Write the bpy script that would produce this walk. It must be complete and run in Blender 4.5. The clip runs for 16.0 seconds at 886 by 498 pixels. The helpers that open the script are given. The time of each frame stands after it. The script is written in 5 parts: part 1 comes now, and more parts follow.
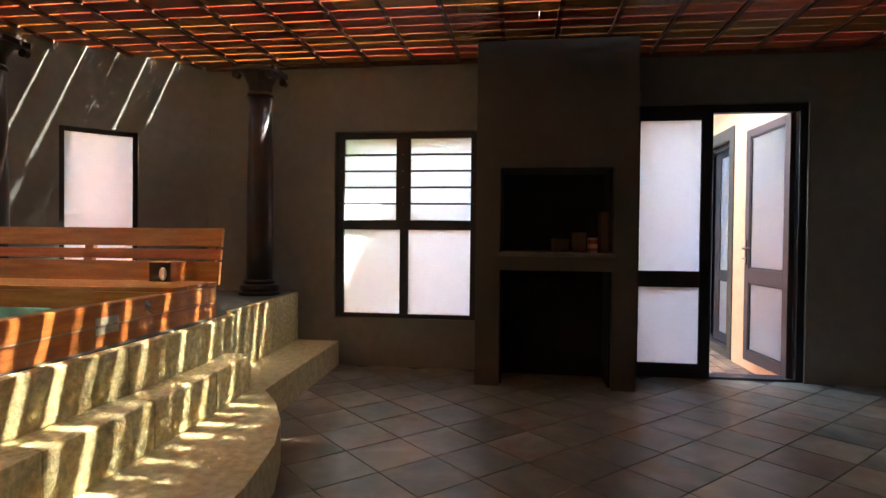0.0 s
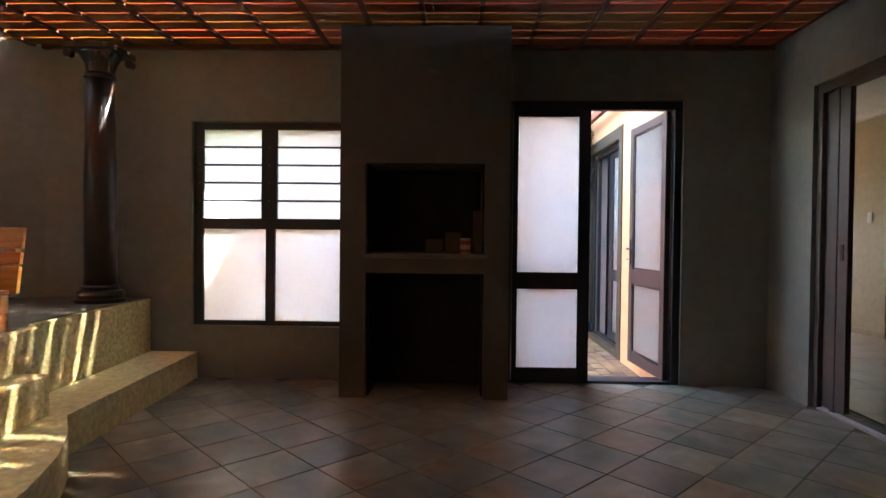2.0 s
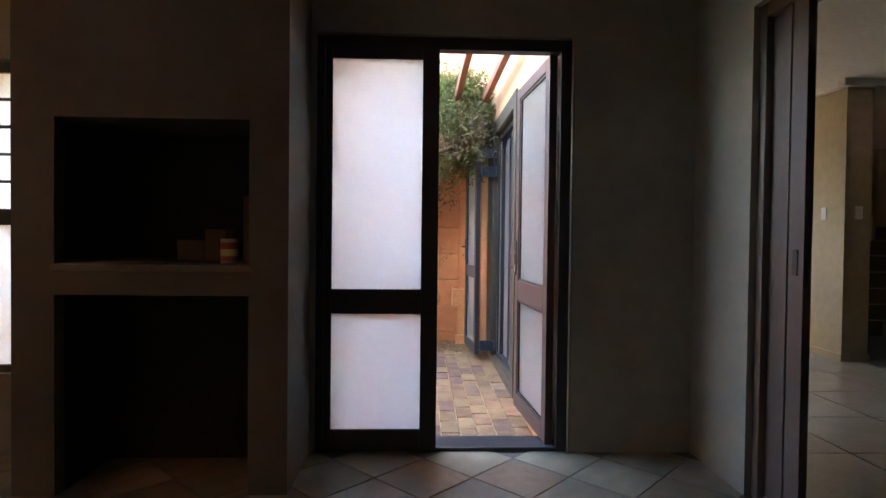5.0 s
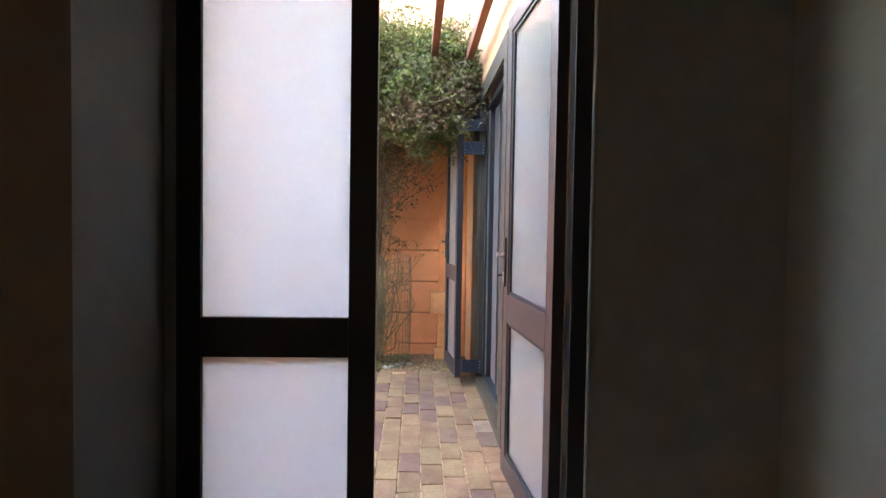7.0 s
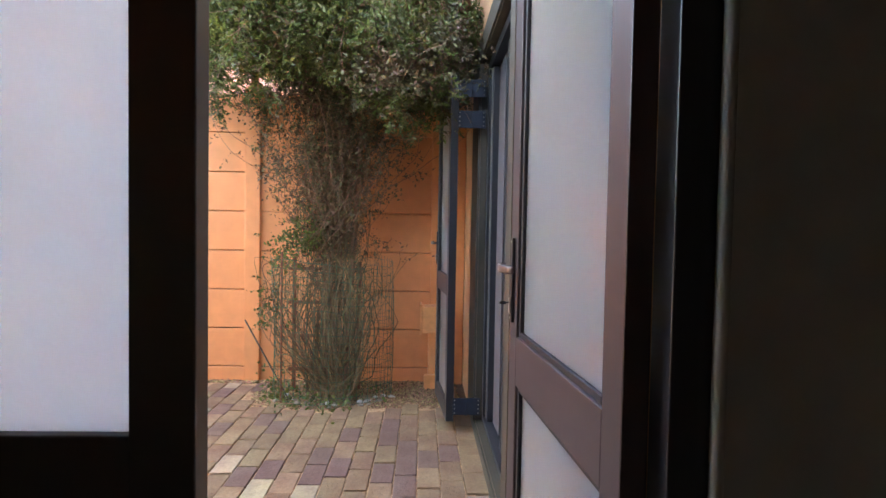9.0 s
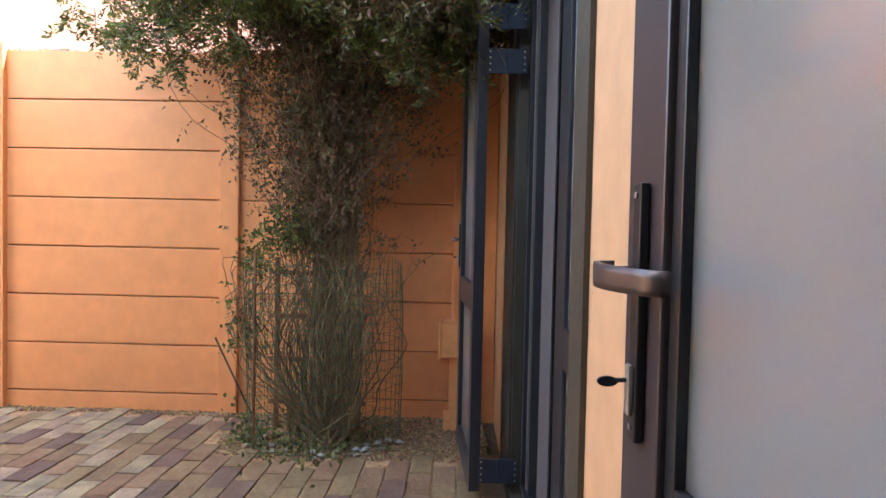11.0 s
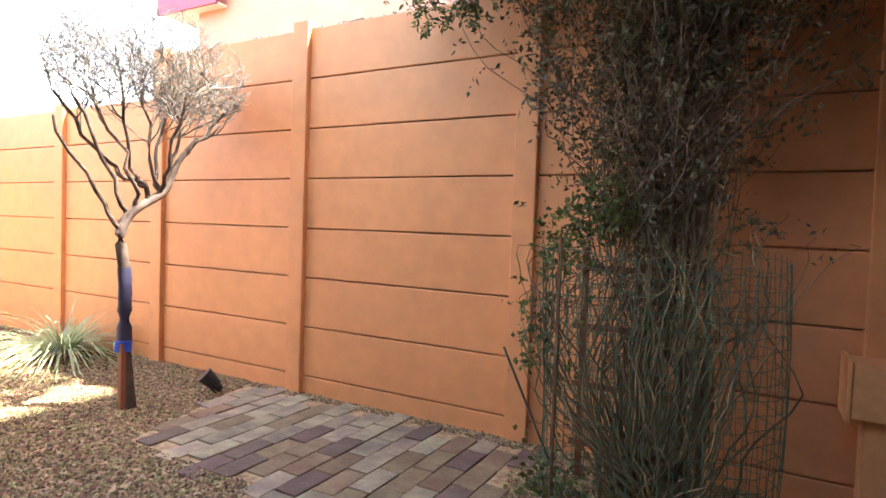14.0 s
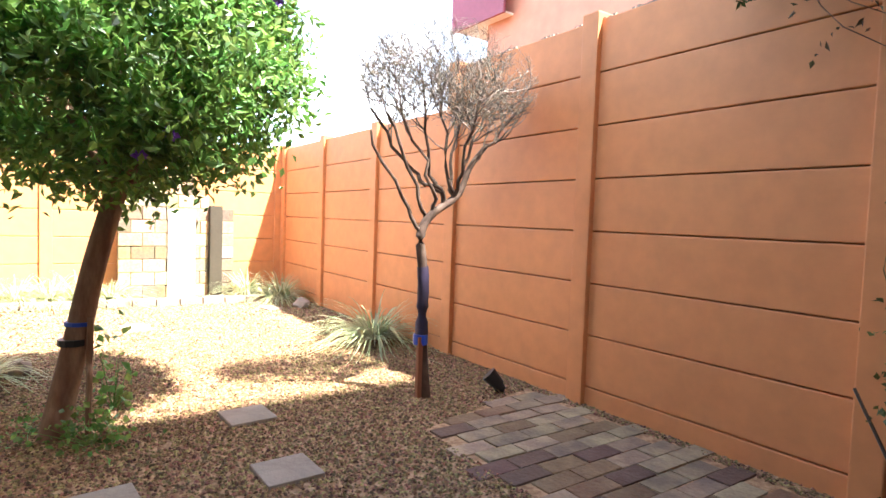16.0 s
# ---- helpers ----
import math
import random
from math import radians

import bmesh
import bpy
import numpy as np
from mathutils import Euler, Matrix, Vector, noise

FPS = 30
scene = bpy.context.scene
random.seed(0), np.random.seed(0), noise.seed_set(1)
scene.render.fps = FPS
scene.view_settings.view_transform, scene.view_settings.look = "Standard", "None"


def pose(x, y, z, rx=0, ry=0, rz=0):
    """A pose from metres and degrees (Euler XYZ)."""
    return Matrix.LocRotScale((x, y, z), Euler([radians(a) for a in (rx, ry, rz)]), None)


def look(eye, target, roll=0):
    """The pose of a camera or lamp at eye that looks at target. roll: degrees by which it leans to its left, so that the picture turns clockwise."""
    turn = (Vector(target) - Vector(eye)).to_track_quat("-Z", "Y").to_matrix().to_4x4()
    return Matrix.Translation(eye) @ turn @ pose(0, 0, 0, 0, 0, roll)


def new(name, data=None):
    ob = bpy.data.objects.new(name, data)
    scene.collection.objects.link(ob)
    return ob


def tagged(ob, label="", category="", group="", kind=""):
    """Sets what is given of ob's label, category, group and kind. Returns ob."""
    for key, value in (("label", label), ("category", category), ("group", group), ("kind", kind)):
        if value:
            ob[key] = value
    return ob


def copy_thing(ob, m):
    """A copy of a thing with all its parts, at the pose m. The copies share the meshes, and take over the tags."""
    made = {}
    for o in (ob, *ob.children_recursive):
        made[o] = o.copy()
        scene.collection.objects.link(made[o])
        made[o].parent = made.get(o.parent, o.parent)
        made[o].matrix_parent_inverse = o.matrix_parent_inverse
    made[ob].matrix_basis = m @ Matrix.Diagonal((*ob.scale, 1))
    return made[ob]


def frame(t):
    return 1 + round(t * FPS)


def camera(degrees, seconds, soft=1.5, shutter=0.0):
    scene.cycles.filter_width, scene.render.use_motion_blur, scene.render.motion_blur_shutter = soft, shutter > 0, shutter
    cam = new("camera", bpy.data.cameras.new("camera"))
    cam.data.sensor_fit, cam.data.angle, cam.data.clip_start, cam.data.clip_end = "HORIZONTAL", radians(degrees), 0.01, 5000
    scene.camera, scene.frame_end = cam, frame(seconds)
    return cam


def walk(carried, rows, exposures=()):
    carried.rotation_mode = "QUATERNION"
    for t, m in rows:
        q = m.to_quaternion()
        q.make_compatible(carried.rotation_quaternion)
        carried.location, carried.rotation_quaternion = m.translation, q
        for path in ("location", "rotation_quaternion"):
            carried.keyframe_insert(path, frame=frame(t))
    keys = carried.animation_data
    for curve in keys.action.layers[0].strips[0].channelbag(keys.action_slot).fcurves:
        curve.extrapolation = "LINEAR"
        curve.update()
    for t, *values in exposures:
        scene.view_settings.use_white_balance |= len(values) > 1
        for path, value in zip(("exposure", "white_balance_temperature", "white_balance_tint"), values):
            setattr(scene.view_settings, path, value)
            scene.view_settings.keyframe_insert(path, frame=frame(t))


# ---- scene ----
cam = camera(75.8, 16.0)
PATH = [
    (0, (0.428, 0.91, 1.059), (0.155, 2.891, 1.027), 0.6),
    (0.5, (0.555, 0.941, 1.067), (0.306, 2.925, 1.032), 0.6),
    (1, (0.671, 0.979, 1.068), (0.459, 2.967, 1.033), 0.7),
    (1.5, (0.779, 1.077, 1.064), (0.629, 3.071, 1.032), 0.7),
    (2, (0.895, 1.247, 1.076), (0.842, 3.246, 1.042), 0.6),
    (2.5, (1.064, 1.429, 1.078), (1.085, 3.429, 1.051), 0.5),
    (3, (1.278, 1.63, 1.102), (1.302, 3.63, 1.062), 0.5),
    (3.5, (1.382, 1.889, 1.09), (1.435, 3.888, 1.054), 0.5),
    (4, (1.513, 2.12, 1.105), (1.586, 4.119, 1.065), 0.6),
    (4.2, (1.583, 2.215, 1.09), (1.656, 4.213, 1.061), 0.6),
    (6.3, (1.93, 3.341, 1.115), (2.022, 5.338, 1.055), 0.9),
    (6.5, (1.938, 3.439, 1.111), (2.037, 5.435, 1.049), 0.8),
    (7, (2.003, 3.75, 1.117), (2.099, 5.746, 1.05), 0.9),
    (7.5, (2.071, 4.041, 1.113), (2.167, 6.037, 1.046), 0.9),
    (8, (2.131, 4.293, 1.111), (2.221, 6.29, 1.043), 0.8),
    (8.5, (2.15, 4.555, 1.109), (2.23, 6.552, 1.042), 0.8),
    (8.7, (2.156, 4.655, 1.11), (2.234, 6.652, 1.04), 0.9),
    (10.8, (2.248, 5.704, 1.046), (2.213, 7.703, 0.993), 1.2),
    (11, (2.247, 5.792, 1.042), (2.201, 7.791, 0.988), 1.2),
    (11.5, (2.226, 5.968, 1.03), (2.13, 7.964, 0.973), 1.2),
    (12, (2.177, 6.132, 0.995), (2.023, 8.125, 0.941), 1.3),
    (12.5, (2.082, 6.336, 0.966), (1.858, 8.322, 0.907), 1.3),
    (13, (1.999, 6.461, 0.965), (1.566, 8.412, 0.895), 1.4),
    (13.5, (1.925, 6.556, 0.953), (1.188, 8.414, 0.882), 1.8),
    (14, (1.844, 6.633, 0.947), (0.886, 8.387, 0.873), 2.0),
    (14.5, (1.792, 6.688, 0.947), (0.626, 8.312, 0.868), 2.1),
    (15, (1.753, 6.718, 0.941), (0.393, 8.182, 0.856), 2.3),
    (15.5, (1.731, 6.727, 0.95), (0.205, 8.017, 0.857), 2.3),
    (16, (1.661, 6.714, 0.957), (0.016, 7.847, 0.852), 2.0),
]

walk(cam, [(t, look(eye, target, roll)) for t, eye, target, roll in PATH],
     [(0.0, 5.0, 6250, 10), (2.5, 5.1, 6250, 9), (4.0, 5.05, 6250, 9), (6.5, 5.2, 6450, 7), (8.5, 4.75, 6450, 8), (11.0, 4.1, 6450, 7), (11.6, 3.95, 6450, 7), (12.5, 3.9, 6350, 5), (13.5, 3.75, 6100, 5), (14.5, 3.5, 6000, 6), (16.0, 3.0, 6100, 9)])

# ---- world, sun, exposure ----
SUN = Vector((0.50, 0.28, 1.0)).normalized()
world = bpy.data.worlds.new("sky")
scene.world = world
world.use_nodes = True
wt = world.node_tree
sky = wt.nodes.new("ShaderNodeTexSky")
sky.sky_type, sky.sun_disc = "NISHITA", False
sky.sun_elevation, sky.sun_rotation = math.asin(SUN.z), math.atan2(SUN.x, SUN.y)
sky.dust_density = 1.3
cn = wt.nodes.new("ShaderNodeTexNoise")
cn.inputs["Scale"].default_value, cn.inputs["Detail"].default_value = 1.6, 6
wc = wt.nodes.new("ShaderNodeTexCoord")
wt.links.new(wc.outputs["Generated"], cn.inputs["Vector"])
cr_ = wt.nodes.new("ShaderNodeMapRange")
cr_.inputs["From Min"].default_value, cr_.inputs["From Max"].default_value = 0.47, 0.68
cr_.inputs["To Max"].default_value = 0.85
wt.links.new(cn.outputs["Fac"], cr_.inputs[0])
cm = wt.nodes.new("ShaderNodeMix")
cm.data_type = "RGBA"
cm.inputs[7].default_value = (9.0, 8.8, 8.6, 1)
wt.links.new(cr_.outputs[0], cm.inputs[0])
wt.links.new(sky.outputs[0], cm.inputs[6])
wt.links.new(cm.outputs[2], wt.nodes["Background"].inputs[0])
wt.nodes["Background"].inputs[1].default_value = 0.125
sun = new("sun", bpy.data.lights.new("sun", "SUN"))
sun.data.energy, sun.data.angle, sun.data.color = 5.0, radians(1.3), (1.0, 0.95, 0.86)
sun.matrix_world = look(SUN * 20, (0, 0, 0))

# ---- materials ----
def shifted(nt):
    """World place plus a shift of its own for every piece, so that no two pieces share a pattern."""
    oi = nt.nodes.new("ShaderNodeObjectInfo")
    sc = nt.nodes.new("ShaderNodeMath")
    sc.operation = "MULTIPLY"
    sc.inputs[1].default_value = 37.0
    nt.links.new(oi.outputs["Random"], sc.inputs[0])
    ad = nt.nodes.new("ShaderNodeVectorMath")
    nt.links.new(nt.nodes.new("ShaderNodeNewGeometry").outputs["Position"], ad.inputs[0])
    nt.links.new(sc.outputs[0], ad.inputs[1])
    return ad.outputs[0]


def slate():
    """Riven slate: grey-green ground, brown clouds, rust patches, pale veins; each tile with its own tone."""
    m = bpy.data.materials.new("slate_tile")
    m.use_nodes = True
    nt = m.node_tree
    b = nt.nodes["Principled BSDF"]
    src = shifted(nt)

    def cloud(scale, detail, distortion):
        n = nt.nodes.new("ShaderNodeTexNoise")
        n.inputs["Scale"].default_value, n.inputs["Detail"].default_value, n.inputs["Distortion"].default_value = scale, detail, distortion
        nt.links.new(src, n.inputs["Vector"])
        return n.outputs["Fac"]

    def ramp(fac, stops):
        r = nt.nodes.new("ShaderNodeValToRGB")
        while len(r.color_ramp.elements) < len(stops):
            r.color_ramp.elements.new(0.5)
        for e, (p, c) in zip(r.color_ramp.elements, stops):
            e.position, e.color = p, (*c, 1)
        nt.links.new(fac, r.inputs[0])
        return r.outputs[0]

    def blend(fac, a, c):
        x = nt.nodes.new("ShaderNodeMix")
        x.data_type = "RGBA"
        nt.links.new(fac, x.inputs[0])
        nt.links.new(a, x.inputs[6])
        nt.links.new(c, x.inputs[7])
        return x.outputs[2]

    ground = ramp(cloud(3.4, 6, 0.4), [(0.30, (0.075, 0.076, 0.058)), (0.47, (0.135, 0.124, 0.086)), (0.60, (0.205, 0.17, 0.108)), (0.74, (0.29, 0.25, 0.175))])
    rust = ramp(cloud(7.0, 6, 1.6), [(0.3, (0.15, 0.068, 0.028)), (0.7, (0.26, 0.15, 0.068))])
    mask = ramp(cloud(1.7, 4, 0.8), [(0.47, (0, 0, 0)), (0.66, (0.7, 0.7, 0.7))])
    col = blend(mask, ground, rust)
    oi = nt.nodes.new("ShaderNodeObjectInfo")
    mr = nt.nodes.new("ShaderNodeMapRange")
    mr.inputs["To Min"].default_value, mr.inputs["To Max"].default_value = 0.74, 1.26
    nt.links.new(oi.outputs["Random"], mr.inputs[0])
    hs = nt.nodes.new("ShaderNodeHueSaturation")
    nt.links.new(mr.outputs[0], hs.inputs["Value"])
    nt.links.new(col, hs.inputs["Color"])
    nt.links.new(hs.outputs[0], b.inputs["Base Color"])
    rr_ = ramp(cloud(9.0, 5, 0.5), [(0.35, (0.30, 0.30, 0.30)), (0.65, (0.42, 0.42, 0.42))])
    nt.links.new(rr_, b.inputs["Roughness"])
    bp = nt.nodes.new("ShaderNodeBump")
    bp.inputs["Strength"].default_value, bp.inputs["Distance"].default_value = 0.35, 0.004
    nt.links.new(cloud(4.0, 3, 0.6), bp.inputs["Height"])
    nt.links.new(bp.outputs[0], b.inputs["Normal"])
    return m


def mat(name, base, rough=0.6, metal=0.0, var=0.0, scale=4.0, bump=0.0, bscale=60.0, second=None, rnd=0.0, spec=0.5, island=False, stretch=None, detail=4.0, own=False):
    m = bpy.data.materials.new(name)
    m.use_nodes = True
    nt = m.node_tree
    b = nt.nodes["Principled BSDF"]
    b.inputs["Roughness"].default_value, b.inputs["Metallic"].default_value = rough, metal
    b.inputs["Specular IOR Level"].default_value = spec
    b.inputs["Base Color"].default_value = (*base, 1)
    tc = nt.nodes.new("ShaderNodeTexCoord")
    src = tc.outputs["Object"]
    if own:
        src = shifted(nt)
    if stretch:
        mp = nt.nodes.new("ShaderNodeMapping")
        mp.inputs["Scale"].default_value = stretch
        nt.links.new(src, mp.inputs[0])
        src = mp.outputs[0]
    if var or second:
        n = nt.nodes.new("ShaderNodeTexNoise")
        n.inputs["Scale"].default_value, n.inputs["Detail"].default_value = scale, detail
        nt.links.new(src, n.inputs["Vector"])
        r = nt.nodes.new("ShaderNodeValToRGB")
        r.color_ramp.elements[0].position, r.color_ramp.elements[1].position = 0.35, 0.65
        c2 = second or tuple(min(1, c * (1 + var)) for c in base)
        c1 = base if second else tuple(c * (1 - var) for c in base)
        r.color_ramp.elements[0].color, r.color_ramp.elements[1].color = (*c1, 1), (*c2, 1)
        nt.links.new(n.outputs["Fac"], r.inputs[0])
        col = r.outputs[0]
        n2 = nt.nodes.new("ShaderNodeTexNoise")
        n2.inputs["Scale"].default_value, n2.inputs["Detail"].default_value = scale * 9, 5
        nt.links.new(src, n2.inputs["Vector"])
        mr = nt.nodes.new("ShaderNodeMapRange")
        mr.inputs["From Min"].default_value, mr.inputs["From Max"].default_value = 0.3, 0.7
        mr.inputs["To Min"].default_value, mr.inputs["To Max"].default_value = 1 - 0.6 * max(var, 0.12), 1 + 0.6 * max(var, 0.12)
        nt.links.new(n2.outputs["Fac"], mr.inputs[0])
        mx = nt.nodes.new("ShaderNodeVectorMath")
        mx.operation = "SCALE"
        nt.links.new(col, mx.inputs[0])
        nt.links.new(mr.outputs[0], mx.inputs["Scale"])
        col = mx.outputs[0]
        if rnd:
            src2 = nt.nodes.new("ShaderNodeNewGeometry").outputs["Random Per Island"] if island else nt.nodes.new("ShaderNodeObjectInfo").outputs["Random"]
            hs = nt.nodes.new("ShaderNodeHueSaturation")
            m1 = nt.nodes.new("ShaderNodeMapRange")
            m1.inputs["To Min"].default_value, m1.inputs["To Max"].default_value = 1 - rnd, 1 + rnd
            nt.links.new(src2, m1.inputs[0])
            nt.links.new(m1.outputs[0], hs.inputs["Value"])
            m2 = nt.nodes.new("ShaderNodeMath")
            m2.operation = "MULTIPLY"
            m2.inputs[1].default_value = 7.31
            nt.links.new(src2, m2.inputs[0])
            m3 = nt.nodes.new("ShaderNodeMath")
            m3.operation = "FRACT"
            nt.links.new(m2.outputs[0], m3.inputs[0])
            m4 = nt.nodes.new("ShaderNodeMapRange")
            m4.inputs["To Min"].default_value, m4.inputs["To Max"].default_value = 0.5 - rnd * 0.08, 0.5 + rnd * 0.08
            nt.links.new(m3.outputs[0], m4.inputs[0])
            nt.links.new(m4.outputs[0], hs.inputs["Hue"])
            nt.links.new(col, hs.inputs["Color"])
            col = hs.outputs[0]
        nt.links.new(col, b.inputs["Base Color"])
    if bump:
        nb = nt.nodes.new("ShaderNodeTexNoise")
        nb.inputs["Scale"].default_value, nb.inputs["Detail"].default_value = bscale, 6
        nt.links.new(src, nb.inputs["Vector"])
        bp = nt.nodes.new("ShaderNodeBump")
        bp.inputs["Strength"].default_value, bp.inputs["Distance"].default_value = min(1, bump), 0.01
        nt.links.new(nb.outputs["Fac"], bp.inputs["Height"])
        nt.links.new(bp.outputs[0], b.inputs["Normal"])
    return m


def frosted(name, tint=(0.97, 0.97, 0.97), gloss=0.06):
    m = bpy.data.materials.new(name)
    m.use_nodes = True
    nt = m.node_tree
    nt.nodes.remove(nt.nodes["Principled BSDF"])
    out = nt.nodes["Material Output"]
    tr = nt.nodes.new("ShaderNodeBsdfTranslucent")
    tr.inputs[0].default_value = (*tint, 1)
    df = nt.nodes.new("ShaderNodeBsdfDiffuse")
    df.inputs[0].default_value = (*tint, 1)
    m1 = nt.nodes.new("ShaderNodeMixShader")
    m1.inputs[0].default_value = 0.08
    nt.links.new(tr.outputs[0], m1.inputs[1])
    nt.links.new(df.outputs[0], m1.inputs[2])
    gl = nt.nodes.new("ShaderNodeBsdfGlossy")
    gl.inputs["Roughness"].default_value = gloss
    fr = nt.nodes.new("ShaderNodeFresnel")
    fr.inputs[0].default_value = 1.6
    m2 = nt.nodes.new("ShaderNodeMixShader")
    nt.links.new(fr.outputs[0], m2.inputs[0])
    nt.links.new(m1.outputs[0], m2.inputs[1])
    nt.links.new(gl.outputs[0], m2.inputs[2])
    nt.links.new(m2.outputs[0], out.inputs[0])
    return m


def glass(name):
    m = mat(name, (1, 1, 1), 0.0)
    b = m.node_tree.nodes["Principled BSDF"]
    b.inputs["Transmission Weight"].default_value, b.inputs["IOR"].default_value = 1.0, 1.05
    return m


